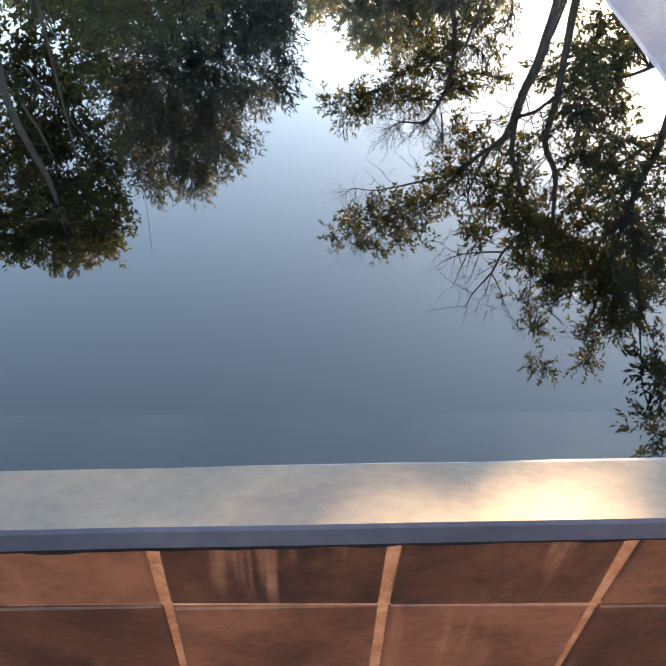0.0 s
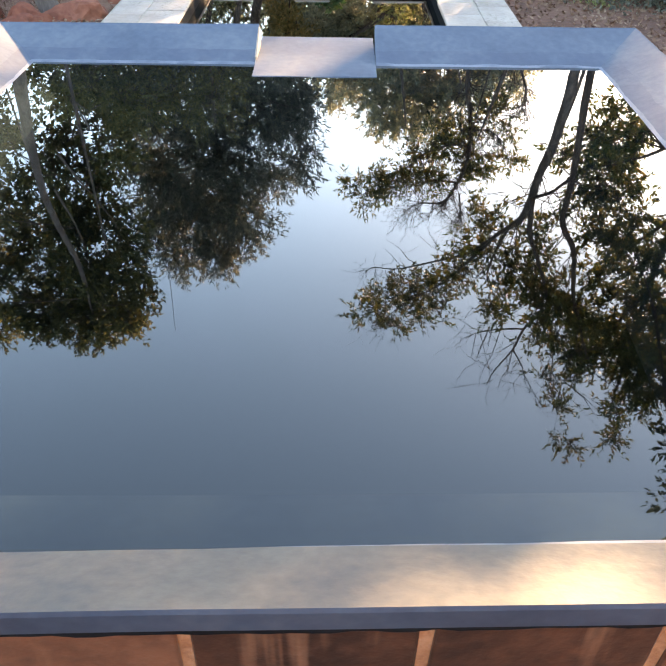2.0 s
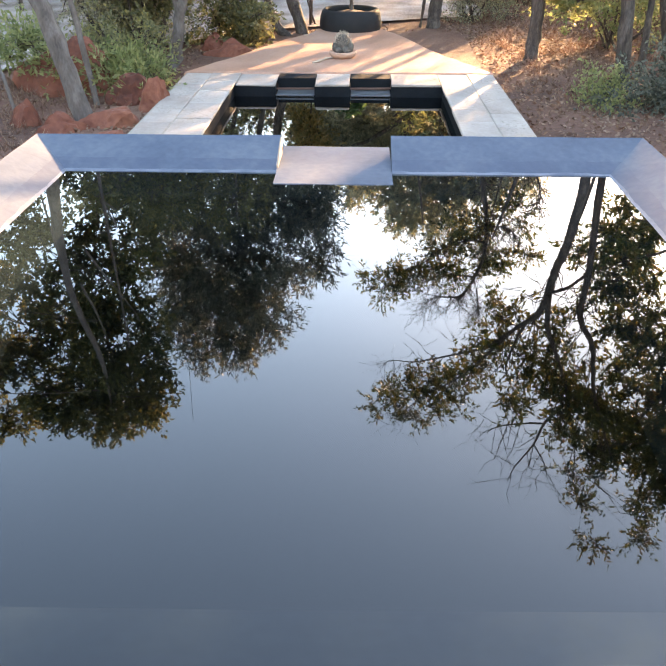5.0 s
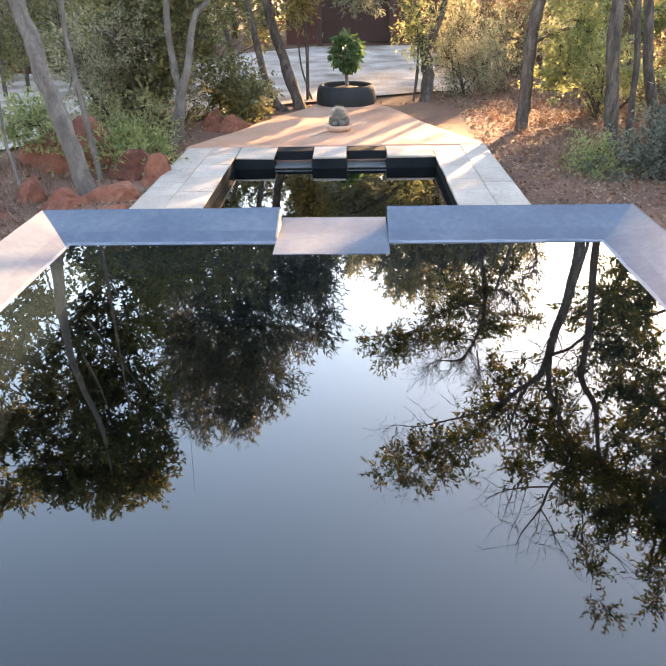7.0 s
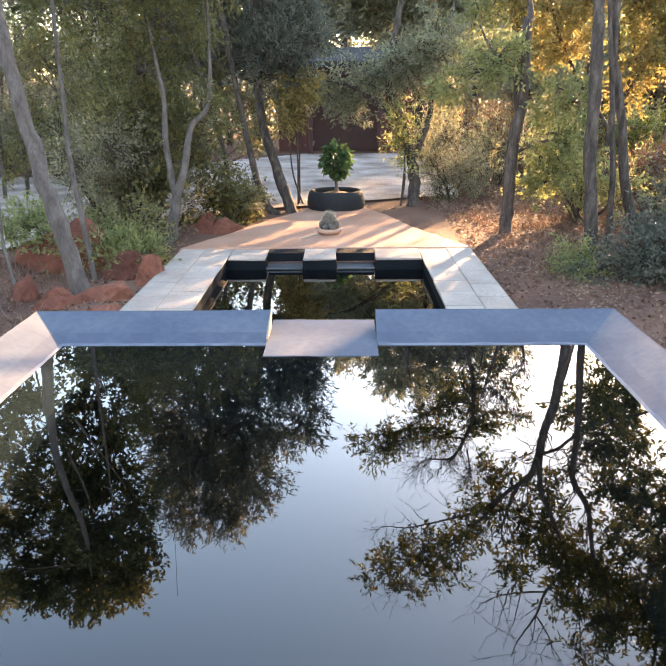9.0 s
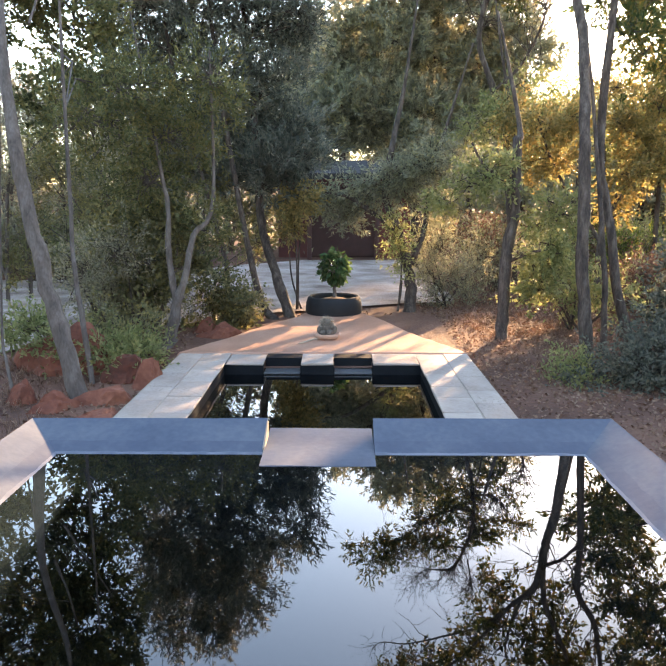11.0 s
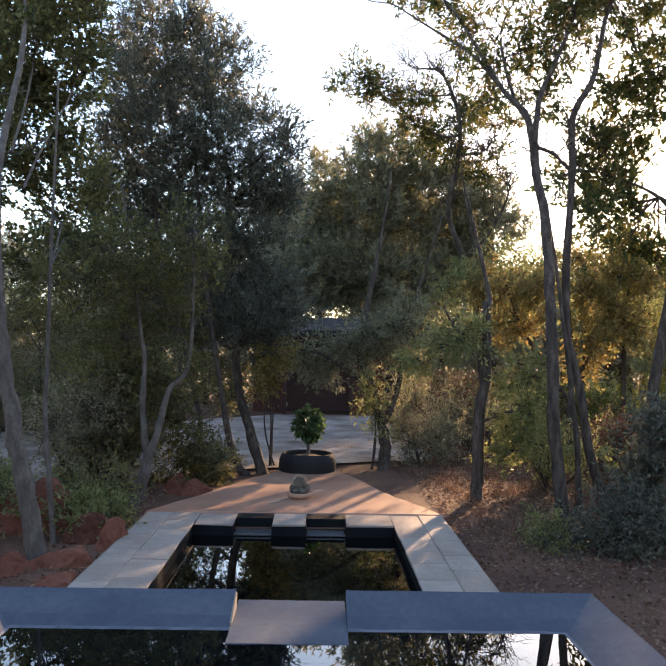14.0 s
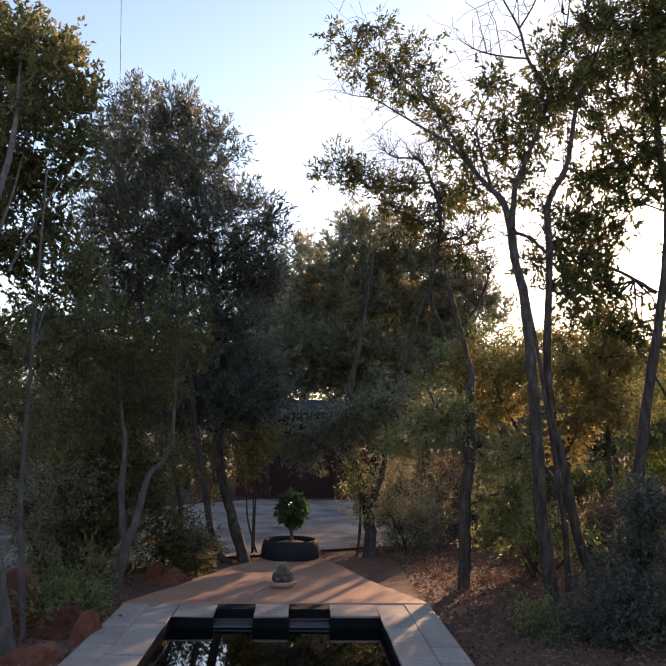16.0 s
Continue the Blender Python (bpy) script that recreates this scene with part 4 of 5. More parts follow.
tree(5, "tall_open_tree", "tall open tree with bare twigs and feathery tufts", [[(3.36, 7.30, -0.90, 0.072), (3.27, 7.37, 0.07, 0.067), (3.24, 7.43, 1.19, 0.063), (3.24, 7.5, 1.71, 0.058), (3.26, 7.80, 2.60, 0.058), (3.21, 7.95, 3.04, 0.056), (3.22, 8.10, 3.39, 0.054), (3.18, 8.30, 3.89, 0.045), (2.96, 8.60, 4.32, 0.030), (2.73, 9.10, 4.92, 0.024), (2.44, 9.80, 5.50, 0.019), (2.09, 10.60, 6.14, 0.014), (1.82, 11.40, 6.73, 0.012), (1.42, 12.00, 7.09, 0.007), (1.27, 12.20, 7.40, 0.004)],
     [(4.08, 7.9, -0.9, 0.062), (3.88, 7.93, -0.23, 0.057), (3.72, 7.97, 0.69, 0.053), (3.57, 8.0, 1.55, 0.048), (3.68, 8.10, 3.19, 0.045), (3.71, 8.20, 3.87, 0.042), (4.00, 8.30, 4.41, 0.034), (4.17, 8.40, 5.15, 0.028), (4.40, 8.50, 5.74, 0.020), (4.69, 8.50, 6.47, 0.010)],
     [(3.22, 8.10, 3.50, 0.042), (3.33, 8.30, 4.11, 0.034), (3.54, 8.40, 4.58, 0.028), (3.79, 8.50, 5.18, 0.022), (3.96, 8.60, 5.71, 0.022), (4.19, 8.70, 6.45, 0.014), (4.29, 8.70, 7.14, 0.006)],
     [(3.86, 8.60, 5.65, 0.024), (3.66, 8.70, 6.07, 0.021), (3.57, 8.75, 6.53, 0.017), (3.35, 8.80, 7.03, 0.010), (3.26, 8.80, 7.36, 0.005)],
     [(3.66, 8.70, 6.07, 0.016), (3.31, 8.75, 6.12, 0.013), (3.00, 8.80, 6.22, 0.010), (2.75, 8.85, 6.40, 0.004)],
     [(3.57, 8.75, 6.53, 0.014), (3.80, 8.80, 6.94, 0.010), (3.92, 8.80, 7.32, 0.005)],
     [(2.96, 8.60, 4.32, 0.030), (2.69, 9.20, 5.21, 0.022), (2.44, 9.80, 6.00, 0.016), (1.93, 10.40, 6.84, 0.010), (1.44, 10.80, 7.71, 0.005)],
     [(3.10, 8.50, 4.12, 0.028), (3.01, 8.70, 4.65, 0.020), (3.01, 8.90, 5.28, 0.014), (3.34, 9.00, 5.89, 0.006)],
     [(3.22, 8.10, 3.47, 0.024), (3.45, 8.10, 3.39, 0.020), (3.67, 8.10, 3.18, 0.022)],
     [(3.65, 7.7, -0.9, 0.04), (3.66, 7.75, -0.3, 0.035), (3.62, 7.8, 0.34, 0.03), (3.42, 8.0, 2.3, 0.018), (3.30, 8.10, 2.9, 0.008)]],
     clumps([(3.91, 8.49, 5.51, 0.37), (4.23, 8.60, 5.48, 0.31), (3.72, 8.80, 5.47, 0.26), (3.85, 8.53, 5.08, 0.29), (3.59, 8.63, 4.88, 0.30),
            (3.29, 8.77, 4.84, 0.29), (3.06, 8.52, 5.05, 0.19), (3.01, 8.72, 5.65, 0.21), (3.28, 8.65, 5.68, 0.17), (2.76, 9.51, 5.48, 0.32),
            (2.48, 10.06, 6.02, 0.30), (2.09, 10.59, 6.62, 0.35), (1.69, 10.81, 6.90, 0.31)]) +
     clumps([(1.52, 11.40, 7.63, 0.33), (1.12, 11.63, 7.89, 0.19), (1.87, 11.17, 7.71, 0.27), (2.22, 10.53, 6.99, 0.25), (2.58, 10.27, 6.62, 0.21),
            (2.60, 10.74, 7.49, 0.15), (2.76, 8.98, 4.73, 0.28), (2.97, 9.14, 4.34, 0.27), (2.60, 8.79, 4.12, 0.15), (3.53, 8.82, 4.42, 0.26),
            (3.64, 8.47, 4.01, 0.20), (4.23, 8.83, 6.34, 0.29), (3.86, 8.47, 6.03, 0.17), (4.45, 8.62, 5.74, 0.22)]) +
     clumps([(4.27, 8.93, 7.35, 0.18), (4.69, 9.00, 8.06, 0.22), (4.89, 8.88, 8.71, 0.22), (4.87, 8.93, 7.19, 0.24), (5.51, 8.76, 7.81, 0.29),
            (5.76, 8.90, 8.59, 0.23), (5.80, 8.75, 7.40, 0.32), (5.95, 8.97, 6.73, 0.26), (4.62, 8.91, 6.62, 0.23), (4.71, 8.75, 5.89, 0.29),
            (5.40, 8.91, 6.25, 0.30), (6.17, 8.63, 6.35, 0.18)]), BARKDARK, L_TALL, 0.100, 0.034, 900, 18, 0.32, 0.1, hollow=0.05, bare=220)
tree(6, "broad_tree", "tall dark-trunked tree with full green crown", [[(4.88, 8.6, -0.9, 0.085), (4.91, 8.6, 0.63, 0.07), (5.31, 8.60, 2.79, 0.058), (5.49, 8.70, 3.96, 0.050), (5.46, 8.80, 4.95, 0.042), (5.50, 8.90, 5.92, 0.034), (5.57, 9.00, 7.19, 0.024), (5.59, 9.00, 8.19, 0.012)],
     [(5.38, 8.70, 4.13, 0.030), (5.03, 8.80, 4.57, 0.022), (4.74, 8.90, 5.09, 0.014), (4.68, 9.00, 5.50, 0.006)],
     [(5.45, 8.80, 5.43, 0.028), (5.26, 8.90, 5.97, 0.020), (5.09, 9.00, 6.65, 0.010)],
     [(5.45, 8.70, 3.61, 0.030), (5.96, 8.80, 4.42, 0.022), (6.32, 8.90, 5.57, 0.010)],
     [(5.24, 8.60, 2.85, 0.030), (4.81, 8.70, 3.14, 0.020), (4.41, 8.80, 3.33, 0.010)]],
     clumps([(5.18, 9.33, 6.98, 0.43), (5.49, 9.09, 6.46, 0.42), (4.61, 8.73, 6.60, 0.23), (5.77, 9.05, 6.84, 0.43), (4.91, 9.18, 6.30, 0.30),
            (5.31, 9.03, 5.72, 0.40), (4.91, 9.29, 5.38, 0.36), (5.41, 8.82, 5.07, 0.39), (5.00, 8.72, 4.69, 0.35), (4.55, 8.77, 4.52, 0.31),
            (5.32, 8.68, 4.36, 0.31), (4.82, 8.88, 4.15, 0.35), (4.52, 9.16, 4.35, 0.20), (4.44, 9.27, 3.90, 0.26)]) +
     clumps([(4.69, 9.03, 3.80, 0.29), (4.32, 9.19, 3.33, 0.21), (4.75, 9.37, 3.23, 0.34), (4.93, 9.06, 2.93, 0.27), (4.22, 8.48, 2.78, 0.18),
            (4.75, 9.03, 2.43, 0.21), (5.82, 8.42, 5.62, 0.72), (6.42, 9.08, 4.59, 0.61), (6.54, 9.40, 3.46, 0.48), (6.04, 8.89, 7.14, 0.72),
            (4.53, 9.33, 2.65, 0.22), (3.97, 8.42, 2.73, 0.17)]) +
     clumps([(4.50, 8.9, 2.34, 0.13), (4.84, 8.8, 2.46, 0.11), (5.12, 8.9, 2.24, 0.14), (5.38, 9.0, 2.40, 0.11), (5.6, 8.8, 2.22, 0.12), (4.2, 8.9, 2.4, 0.10), (4.95, 9.0, 2.36, 0.16), (5.3, 8.9, 2.28, 0.16)]) +
     clumps([(4.29, 9.29, 3.09, 0.21), (4.46, 8.97, 3.30, 0.27), (4.16, 9.24, 3.54, 0.25), (4.38, 9.02, 3.78, 0.28), (3.76, 9.06, 3.28, 0.18)]) +
     [(4.37, 4.78, 4.67, 0.22, 0.35, 0.24), (4.66, 4.78, 5.68, 0.21, 0.35, 0.21)], BARKDARK, L_TALL, 0.095, 0.038, 1450, 20, 0.30)
tree(7, "yellow_thicket", "thicket of yellowing backlit leaves", [[(3.83, 13.5, -0.9, 0.06), (3.93, 13.5, 1.38, 0.045), (3.54, 13.5, 3.68, 0.02), (3.38, 13.5, 4.7, 0.008)],
     [(5.88, 14.0, -0.9, 0.05), (6.02, 14.0, 1.67, 0.035), (5.8, 14.0, 2.95, 0.012)],
     [(6.39, 13.0, -0.9, 0.05), (6.38, 13.0, 1.63, 0.035), (6.59, 13.0, 2.84, 0.012)]],
     [(3.79, 13.55, 2.52, 0.59, 0.59, 0.5),
     (4.72, 13.91, 2.32, 0.78, 0.78, 0.61),
     (6.02, 13.93, 2.35, 0.81, 0.81, 0.72),
     (6.53, 12.89, 2.66, 0.68, 0.68, 0.51),
     (2.97, 12.62, 2.1, 0.54, 0.54, 0.46),
     (7.03, 13.35, 1.82, 0.71, 0.71, 0.71),
     (6.11, 13.15, 1.56, 0.77, 0.77, 0.51),
     (4.71, 14.22, 1.83, 0.62, 0.62, 0.44),
     (7.96, 13.98, 2.47, 0.75, 0.75, 0.75),
     (4.19, 13.8, 2.9, 0.52, 0.52, 0.43),
     (5.1, 13.72, 2.82, 0.61, 0.61, 0.43),
     (6.56, 13.92, 2.96, 0.55, 0.55, 0.41)], BARKDARK, L_YEL, 0.080, 0.030, 1250, 18, 0.3, 0.1, category="shrub", hollow=0.1)
tree(8, "straight_tree", "straight dark trunk with light green sprays", [[(2.65, 8.4, -0.9, 0.082), (2.67, 8.47, -0.45, 0.075), (2.71, 8.55, 0.3, 0.069), (2.81, 8.62, 0.92, 0.062), (2.8, 8.7, 1.57, 0.055), (2.88, 8.9, 1.79, 0.035), (2.64, 9.3, 3.23, 0.012)],
     [(2.69, 8.5, 0.15, 0.02), (3.08, 8.4, 0.3, 0.014), (3.3, 8.3, 0.26, 0.008)],
     [(2.78, 8.6, 0.92, 0.025), (2.43, 8.7, 1.3, 0.018), (2.28, 8.8, 1.59, 0.01)]],
     [(3.13, 8.43, 0.3, 0.27, 0.35, 0.24),
     (3.03, 8.36, -0.18, 0.24, 0.35, 0.16),
     (3.19, 8.56, -0.0, 0.27, 0.35, 0.22),
     (3.9, 8.33, -0.18, 0.19, 0.35, 0.08),
     (2.45, 8.51, 1.2, 0.37, 0.37, 0.32),
     (1.87, 8.45, 0.93, 0.18, 0.35, 0.16),
     (3.21, 8.32, 0.73, 0.32, 0.35, 0.27)], BARKDARK, L_YEL, 0.070, 0.028, 380, 16, 0.2, -0.2, hollow=0.1)

tree(11, "spreading_tree", "spreading tree with loose crown standing in the sun", [[(7.4, 12.2, -0.9, 0.13), (7.3, 12.2, 1.2, 0.10), (7.5, 12.3, 3.2, 0.05), (7.4, 12.4, 4.8, 0.02)], [(7.3, 12.2, 1.4, 0.025), (6.5, 12.0, 2.6, 0.018), (5.8, 11.9, 3.2, 0.006)], [(7.4, 12.2, 1.6, 0.07), (8.5, 12.1, 2.8, 0.045), (9.2, 12.2, 3.6, 0.015)]],
     [(6.0, 12.0, 3.1, 0.6, 0.5, 0.4), (6.7, 12.3, 3.0, 0.5, 0.5, 0.3), (7.5, 12.3, 3.2, 0.6, 0.5, 0.4), (8.2, 12.2, 3.7, 0.6, 0.5, 0.45), (8.9, 12.2, 3.2, 0.6, 0.5, 0.4), (7.8, 12.4, 4.7, 0.6, 0.6, 0.4), (8.0, 12.3, 4.9, 0.6, 0.5, 0.4), (5.8, 12.2, 4.6, 0.4, 0.4, 0.3)],
     BARKDARK, L_TALL, 0.080, 0.030, 300, 16, 0.3)


# ---- shrubs and saplings ----
def shrub(seed, name, label, blobs, leaf, leaf_len, leaf_wid, shoots, per=16, bark=None, up=0.2, category="shrub", shoot_len=0.2, canes=2):
    """A bush: a few thin stems from one foot and a loose crown."""
    rng = np.random.default_rng(seed)
    cx, cy = np.mean([q[0] for q in blobs]), np.mean([q[1] for q in blobs])
    stems = []
    for q in blobs:
        for k in range(canes):
            fx, fy = cx + rng.uniform(-0.12, 0.12), cy + rng.uniform(-0.12, 0.12)
            e = np.array(q[:3]) + rng.normal(size=3) * np.array(q[3:]) * 0.4
            m = (np.array([fx, fy, -0.9]) + e) / 2 + rng.normal(size=3) * 0.06
            stems.append([(fx, fy, -0.9, 0.018), (*m, 0.013), (*e, 0.005)])
    blobs = [(*q[:3], q[3] * 1.35, q[4] * 1.35, q[5] * 1.3) for q in blobs]
    return tree(seed, name, label, stems, blobs, bark or BARKDARK, leaf, leaf_len * 0.8, leaf_wid * 0.8, int(shoots * 0.75), per, shoot_len * 1.2, up, category, "undergrowth", 0.006, 0.05, 6)


shrub(31, "green_shrub", "leafy green shrub between the tree stems", [(-2.1, 8.95, -0.43, 0.4, 0.4, 0.32),
     (-1.91, 8.99, -0.06, 0.34, 0.35, 0.29),
     (-2.34, 8.58, -0.17, 0.33, 0.35, 0.28),
     (-2.43, 8.31, 0.01, 0.33, 0.35, 0.3),
     (-1.9, 8.0, 0.32, 0.36, 0.36, 0.28),
     (-1.59, 8.8, -0.31, 0.22, 0.35, 0.28)], L_GREY, 0.06, 0.026, 820)
shrub(32, "green_shrub", "broad-leaved green shrub near the red rocks", [(-1.67, 7.09, -0.48, 0.33, 0.35, 0.21),
     (-1.51, 7.45, -0.64, 0.22, 0.35, 0.22),
     (-2.04, 7.24, -0.58, 0.19, 0.35, 0.12)], L_THICK, 0.06, 0.028, 220)
shrub(33, "yellow_fern", "sunlit yellow-green fronds over the red rocks", [(-1.56, 6.79, -0.65, 0.27, 0.35, 0.13),
     (-1.37, 6.74, -0.68, 0.18, 0.35, 0.11),
     (-2.05, 6.86, -0.61, 0.23, 0.35, 0.12),
     (-2.5, 6.76, -0.38, 0.23, 0.35, 0.09)], L_YEL, 0.09, 0.030, 560, 14)
shrub(34, "dark_shrub", "low dark green shrub beside the driveway", [(-0.82, 9.5, -0.69, 0.24, 0.35, 0.24),
     (-1.24, 9.62, -0.59, 0.27, 0.35, 0.36),
     (-1.04, 9.55, -0.35, 0.24, 0.35, 0.27)], L_LEFT, 0.055, 0.028, 420)
shrub(35, "corner_shrub", "dense green shrub beside the raised pool", [(2.98, 6.25, -0.96, 0.26, 0.35, 0.19),
     (3.34, 6.26, -0.93, 0.3, 0.35, 0.26),
     (3.54, 6.09, -0.72, 0.26, 0.35, 0.34),
     (3.61, 5.98, -1.1, 0.34, 0.35, 0.21),
     (3.09, 5.85, -1.01, 0.24, 0.35, 0.16),
     (3.39, 6.18, -0.58, 0.26, 0.35, 0.26)], L_OLIVE, 0.06, 0.028, 900)
shrub(36, "yellow_shrub", "small shrub with yellow leaves", [(2.81, 6.39, -0.88, 0.12, 0.35, 0.19),
     (2.92, 6.39, -0.75, 0.12, 0.35, 0.13)], L_YEL, 0.05, 0.028, 220)
shrub(37, "columnar_bush", "tall dense dark bush beside the path", [(2.26, 11.44, 0.12, 0.31, 0.35, 0.42),
     (2.31, 11.36, -0.53, 0.35, 0.35, 0.42),
     (2.74, 11.54, -0.49, 0.28, 0.35, 0.43),
     (2.03, 11.39, -0.33, 0.21, 0.35, 0.42)], L_MID, 0.06, 0.016, 800, 18, up=0.9)
shrub(38, "sprig_shrub", "upright yellow-green sprig by a trunk", [(1.51, 10.79, 0.41, 0.14, 0.35, 0.3),
     (1.58, 10.79, 0.04, 0.14, 0.35, 0.26)], L_YEL, 0.08, 0.024, 150, 14, up=0.4, canes=1)
shrub(39, "orange_sapling", "slender sapling with orange autumn leaves", [(-0.05, 10.75, 0.78, 0.18, 0.35, 0.23),
     (-0.13, 10.81, 0.51, 0.14, 0.35, 0.14),
     (0.13, 10.77, 0.9, 0.16, 0.35, 0.12)], L_AMBER, 0.09, 0.040, 240, 14, up=-0.3, canes=1)
shrub(40, "dry_shrub", "dry brown twiggy undergrowth", [(3.85, 11.2, -0.99, 0.43, 0.43, 0.32),
     (4.74, 11.39, -1.23, 0.44, 0.44, 0.37),
     (3.02, 11.47, -0.82, 0.32, 0.35, 0.29),
     (4.29, 11.71, -0.52, 0.44, 0.44, 0.37),
     (5.22, 11.38, -0.69, 0.44, 0.44, 0.44)], L_DRY, 0.055, 0.016, 420, 10, up=0.5)
shrub(44, "grey_thicket", "grey-green leafy thicket with thin pale stems", clumps([(-2.03, 8.63, 0.48, 0.26), (-1.77, 8.54, 0.09, 0.26), (-2.43, 9.25, 0.03, 0.24), (-2.21, 9.25, -0.46, 0.24), (-1.64, 8.62, -0.27, 0.20),
            (-2.04, 9.12, -0.77, 0.19), (-2.28, 8.76, -0.65, 0.19), (-1.60, 9.40, -0.88, 0.11), (-1.49, 8.63, 0.57, 0.23), (-1.25, 9.09, 0.19, 0.19)]), L_THICK, 0.105, 0.056, 1000, 14, bark=BARK, up=0.3)
shrub(45, "grey_thicket", "tall grey twiggy thicket hiding the driveway", clumps([(-1.05, 11.89, 0.64, 0.34), (-0.83, 11.54, 0.17, 0.26), (-0.48, 11.67, 0.70, 0.24), (-1.42, 11.81, 1.09, 0.36), (-2.05, 11.71, 1.28, 0.41),
            (-2.78, 11.82, 0.98, 0.42), (-3.25, 11.22, 0.74, 0.35), (-3.79, 11.91, 1.25, 0.43), (-4.12, 11.50, 1.54, 0.35), (-4.52, 11.92, 0.49, 0.30),
            (-4.17, 11.70, -0.10, 0.26), (-4.77, 11.73, -0.23, 0.30)]), L_THICK, 0.095, 0.030, 1300, 16, bark=BARK, up=0.3)
shrub(46, "dark_shrub", "small dark broad-leaved shrub beside the terrace", clumps([(-0.78, 9.44, -0.70, 0.17), (-0.56, 9.18, -0.44, 0.12), (-0.88, 9.41, -0.38, 0.14), (-0.68, 9.24, -0.86, 0.10)]), L_THICK, 0.085, 0.045, 260, 12)
shrub(47, "shade_shrub", "dense grey-green shrub in deep shade beside the pools", clumps([(3.59, 6.56, -0.99, 0.19), (3.70, 6.26, -0.50, 0.18), (3.81, 6.38, -1.31, 0.19), (3.26, 6.22, -1.02, 0.12), (3.94, 6.55, -0.15, 0.19),
            (4.04, 6.30, -0.67, 0.25), (3.61, 6.39, -1.39, 0.16), (4.05, 6.55, 0.27, 0.19)]), L_OLIVE, 0.075, 0.034, 1300, 16, up=0.3)
tree(12, "back_tree", "dark spreading tree closing the gap behind the house", [[(0.6, 28.0, -0.9, 0.2), (0.7, 28.0, 2.0, 0.14), (0.4, 28.0, 5.0, 0.05)], [(0.65, 28.0, 1.4, 0.12), (2.6, 28.1, 3.0, 0.08), (4.0, 28.0, 4.4, 0.03)], [(0.65, 28.0, 1.6, 0.1), (-1.4, 28.0, 3.2, 0.06), (-2.4, 28.1, 4.6, 0.03)]],
     clumps([(-0.57, 27.54, 6.26, 1.16), (0.75, 28.57, 6.13, 1.20), (2.08, 27.82, 6.37, 1.34), (3.51, 28.69, 5.86, 1.38), (4.84, 28.34, 6.18, 1.37),
            (6.29, 28.79, 5.58, 1.22), (0.11, 28.23, 4.70, 1.17), (1.43, 27.43, 4.46, 1.14), (2.93, 27.86, 4.37, 1.16), (4.54, 28.68, 4.33, 1.20),
            (6.08, 28.65, 4.01, 1.03), (-1.16, 27.30, 4.55, 0.98)]), BARKDARK, L_MID, 0.24, 0.09, 2200, 20, 0.6, 0.4)
tree(13, "amber_thicket", "amber backlit leaves of a low thicket tree", [[(5.2, 12.6, -0.9, 0.06), (5.25, 12.6, 1.2, 0.045), (5.1, 12.7, 2.6, 0.015)], [(5.22, 12.6, 0.4, 0.04), (5.9, 12.6, 1.6, 0.03), (6.2, 12.7, 2.6, 0.01)], [(5.22, 12.6, 0.2, 0.04), (4.4, 12.6, 1.4, 0.03), (4.0, 12.6, 2.4, 0.01)]],
     clumps([(3.45, 12.36, 2.31, 0.31), (3.91, 12.35, 2.09, 0.35), (4.47, 12.73, 2.14, 0.32), (4.66, 12.29, 2.25, 0.28), (3.78, 12.81, 1.51, 0.32),
            (4.37, 12.42, 1.50, 0.36), (5.59, 12.94, 2.81, 0.33), (5.44, 12.35, 2.20, 0.40), (6.34, 13.03, 2.51, 0.48), (5.92, 12.43, 1.75, 0.45),
            (5.41, 12.13, 1.29, 0.36), (6.21, 12.26, 1.38, 0.37), (5.60, 12.92, 0.77, 0.28), (5.97, 12.27, 2.96, 0.28), (6.52, 12.35, 2.37, 0.33)]), BARKDARK, L_AMBER, 0.085, 0.036, 950, 16, 0.4, 0.1, hollow=0.05)
rsap = random.Random(77)
for k in range(36):
    left = k % 2 == 0
    x = rsap.uniform(-7.5, -2.4) if left else rsap.uniform(4.8, 9.0)
    if not left and k < 26:
        continue
    y = rsap.uniform(11.5, 18.0) if left else rsap.uniform(13.0, 17.0)
    if k >= 26:
        x, y = (rsap.uniform(-4.5, -1.6), rsap.uniform(15.5, 20)) if left else (rsap.uniform(9.5, 13.0), rsap.uniform(12, 18))
    h = rsap.uniform(1.6, 3.6) if left else rsap.uniform(1.2, 2.6)
    lean = rsap.uniform(-0.5, 0.4)
    sb_ = [[(x, y, -0.9, 0.035), (x + lean * 0.3, y, h * 0.35, 0.026), (x + lean, y, h, 0.008)],
           [(x + 0.05, y, -0.5, 0.022), (x - 0.35 - lean * 0.4, y + 0.2, h * 0.4, 0.016), (x - 0.7, y + 0.2, h * 0.85, 0.006)]]
    bl = [(x + lean, y, h, 0.65, 0.6, 0.55), (x - 0.6, y + 0.2, h * 0.8, 0.6, 0.6, 0.5), (x + 0.3, y - 0.1, h * 0.5, 0.6, 0.5, 0.45), (x - 0.2, y, h * 0.1, 0.6, 0.5, 0.4)]
    tree(100 + k, "sapling", "thin grey-stemmed sapling in the thicket", sb_, bl, BARK, L_GREY if left else (L_YEL if k % 4 == 1 else L_BUSH), 0.085, 0.026, 300 if left else 620, 13, 0.3, 0.3, "tree", "saplings in the thicket", 0.007, 0.1, 6)

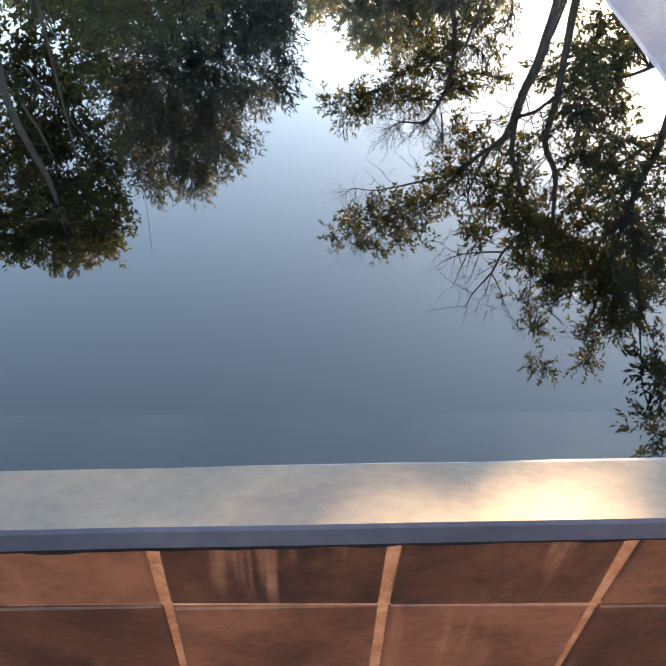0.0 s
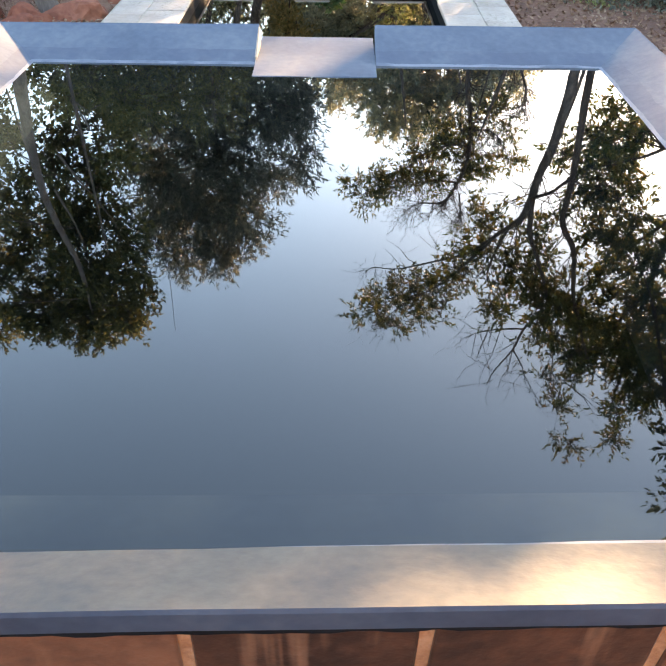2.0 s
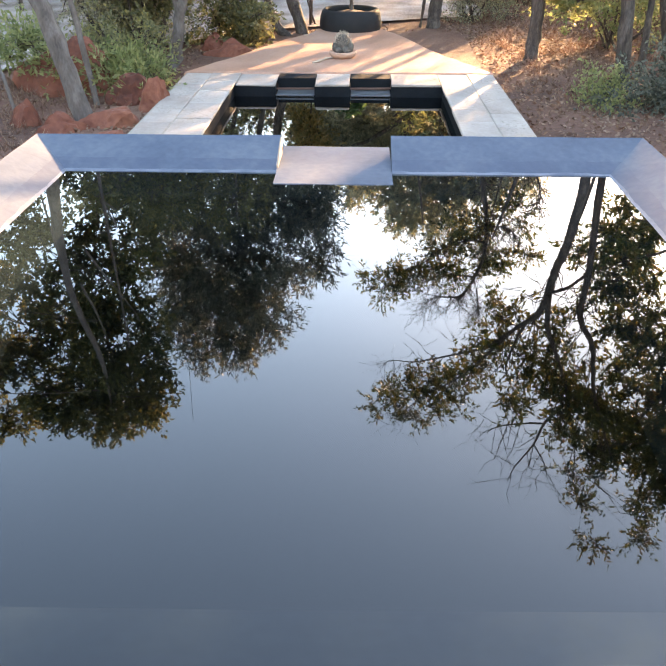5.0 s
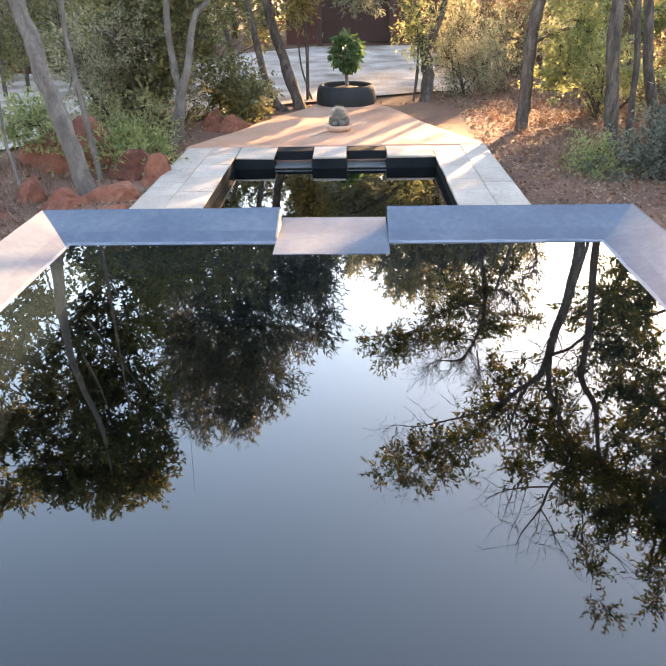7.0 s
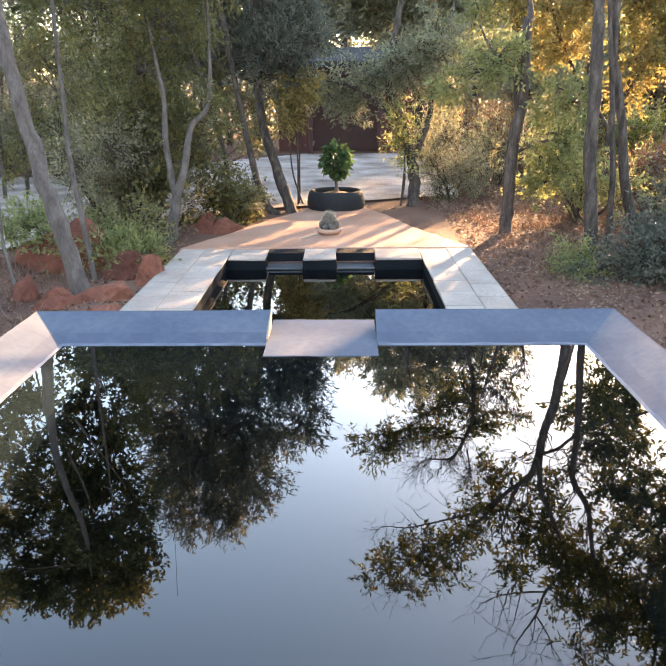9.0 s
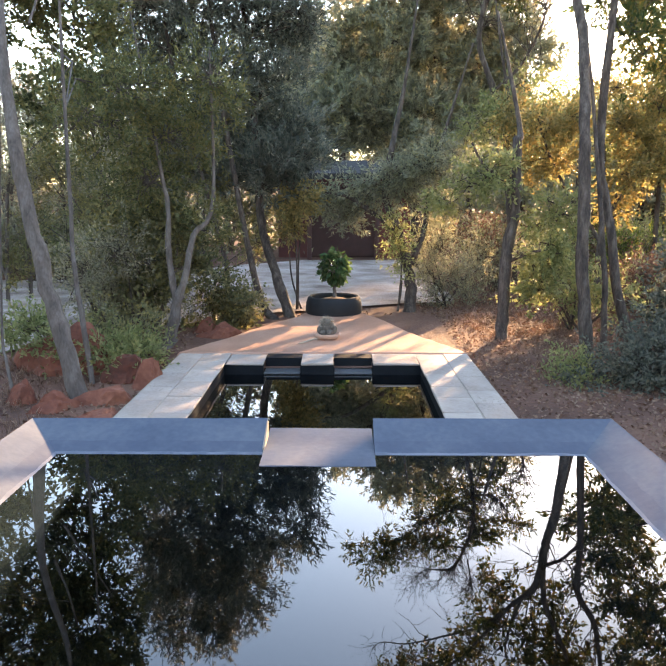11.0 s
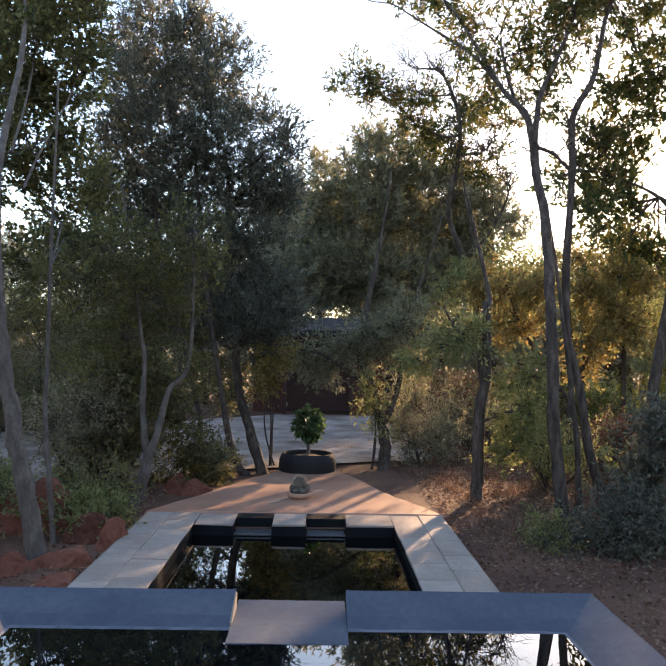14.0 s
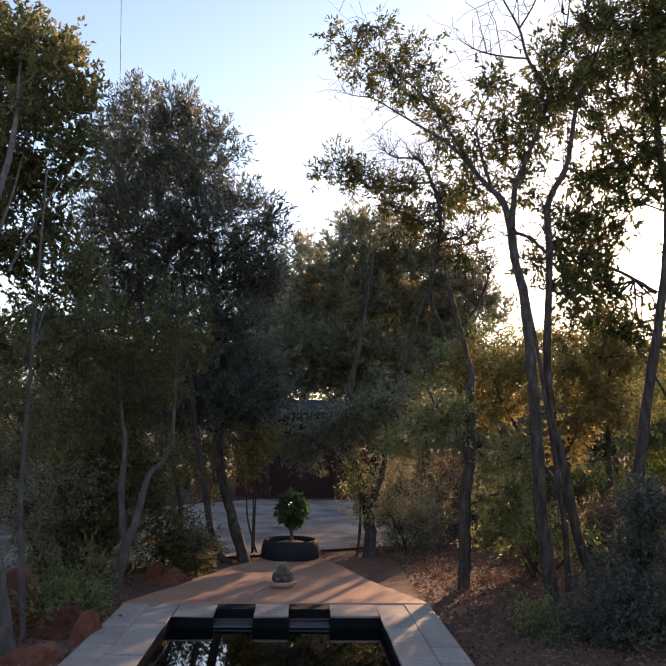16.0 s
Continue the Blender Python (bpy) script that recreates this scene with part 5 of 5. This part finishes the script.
rth = random.Random(123)
for k in range(46):
    left = k % 2 == 0
    x = rth.uniform(-8.5, -2.6) if left else rth.uniform(3.4, 10.0)
    y = rth.uniform(13.0, 20.0) if left else rth.uniform(9.0, 16.5)
    h = rth.uniform(-0.2, 1.1) if left else rth.uniform(-0.4, 0.45)
    bl = [(x + rth.uniform(-0.5, 0.5), y + rth.uniform(-0.4, 0.4), -0.5 + (h + 0.6) * u, 0.5, 0.45, 0.35) for u in (0.2, 0.55, 0.8, 1.0)]
    kind_of = k % 5
    shrub(300 + k, "thicket_shrub", ("grey-green twiggy shrub in the thicket", "yellowing twiggy shrub in the thicket", "dry brown twiggy shrub in the thicket")[(0, 1, 2, 0, 1)[kind_of]], bl,
          (L_MID, L_YEL, L_DRY, L_BUSH, L_YEL)[kind_of], 0.075, 0.03, 420, 12, up=0.5)

# ---- far woods, one sheet of foliage all round ----
rw = np.random.default_rng(9)
wl, wt = [], []
for k in range(236):
    a = rw.uniform(0, 2 * math.pi) if k < 170 else rw.uniform(-0.16, 0.17) if k < 184 else rw.uniform(0.10, 0.72)
    ahead = abs(math.atan2(math.sin(a), math.cos(a))) < 0.75
    r = rw.uniform(19, 34) if ahead else rw.uniform(13, 30)
    r = r if k < 170 else rw.uniform(24, 36)
    sunward = 0.18 < math.atan2(math.sin(a), math.cos(a)) < 0.80
    r = max(r, rw.uniform(26, 36)) if sunward else r
    x, y = 0.7 + r * math.sin(a), 1.0 + r * math.cos(a)
    if -1.7 < x < 3.2 and 15 < y < 27:
        continue
    h = r * 0.165 * rw.uniform(0.75, 1.12) + 0.4 if ahead else rw.uniform(5, 8)
    if ahead and x < -2:
        h *= 1.15
    if sunward:
        h = min(h, 0.165 * r + 0.8)
    if 0.10 < math.atan2(math.sin(a), math.cos(a)) < 0.31:
        h = min(h, 0.15 * r + 0.9)
    wt.append([(x, y, -1.0, 0.12), (x + rw.uniform(-0.3, 0.3), y, h * 0.5, 0.08), (x + rw.uniform(-0.5, 0.5), y, h * 0.9, 0.03)])
    n = 1400
    d = unit(rw.normal(size=(n, 3)))
    lump = np.array([x, y, h * 0.52]) + unit(rw.normal(size=(14, 3))) * np.array([1.5, 1.5, h * 0.34])
    p = lump[rw.integers(0, 14, n)] + d * rw.uniform(0.2, 1, (n, 1)) * np.array([0.9, 0.9, 0.75])
    p = p[p[:, 2] < h * rw.uniform(0.9, 1.06)]
    low = np.column_stack([x + rw.normal(size=260) * 1.5, y + rw.normal(size=260) * 1.2, rw.uniform(-0.8, 1.0, 260)])
    p = np.vstack([p, low])
    wl.append(leaves(rw, p, rw.normal(size=p.shape), 0.22, 0.10))
V, Fc = tubes(wt, 5)
woods = tagged(new("far_woods", quads_mesh("far_woods", np.vstack(wl), L_MID)), "grey-green bushveld woods closing the view all round", "woods", kind="stuff")
under(new("trunks", mesh_of("trunks", V, Fc, BARKDARK, True)), woods)

# ---- fallen leaves ----
rl = np.random.default_rng(14)


def litter(n, x0, x1, y0, y1):
    p = np.column_stack([rl.uniform(x0, x1, n), rl.uniform(y0, y1, n), np.zeros(n)])
    keep = ~((p[:, 0] > -1.1) & (p[:, 0] < 2.06) & (p[:, 1] < 10.2))
    p = p[keep]
    p[:, 2] = [ground_height(x, y) + 0.012 for x, y in p[:, :2]]
    d = rl.normal(size=p.shape)
    d[:, 2] = np.abs(d[:, 2]) * 0.35
    return leaves(rl, p, d, 0.043, 0.024)


tagged(new("leaf_litter", quads_mesh("leaf_litter", np.vstack([litter(24000, 1.9, 7.5, 2.5, 12.5), litter(5000, -4.5, -1.0, 2.5, 9.0), litter(900, -3, 3, 10, 20)]), L_DRY)), "dry brown leaves scattered on the earth", "leaves", kind="stuff")

# ---- dry grass and twigs under the trees ----
rd = np.random.default_rng(41)


def tufts(n, x0, x1, y0, y1, tall):
    c = np.column_stack([rd.uniform(x0, x1, n), rd.uniform(y0, y1, n), np.zeros(n)])
    c = c[~((c[:, 0] > -1.4) & (c[:, 0] < 2.3) & (c[:, 1] < 10.6))]
    c[:, 2] = [ground_height(x, y) - 0.02 for x, y in c[:, :2]]
    p = np.repeat(c, 12, 0) + rd.normal(size=(len(c) * 12, 3)) * np.array([0.06, 0.06, 0])
    way = rd.normal(size=p.shape) * np.array([0.5, 0.5, 0.2]) + np.array([0, 0, 1.0])
    return leaves(rd, p, way, tall, 0.008, 0.1)


tagged(new("dry_grass", quads_mesh("dry_grass", np.vstack([tufts(1100, 2.3, 9.5, 6.6, 17, 0.11), tufts(500, -6.5, -1.7, 4.4, 7.0, 0.10), tufts(900, -9.0, -3.5, 15.0, 20, 0.2)]), L_DRY)), "dry straw-brown grass tufts under the trees", "grass", kind="stuff")
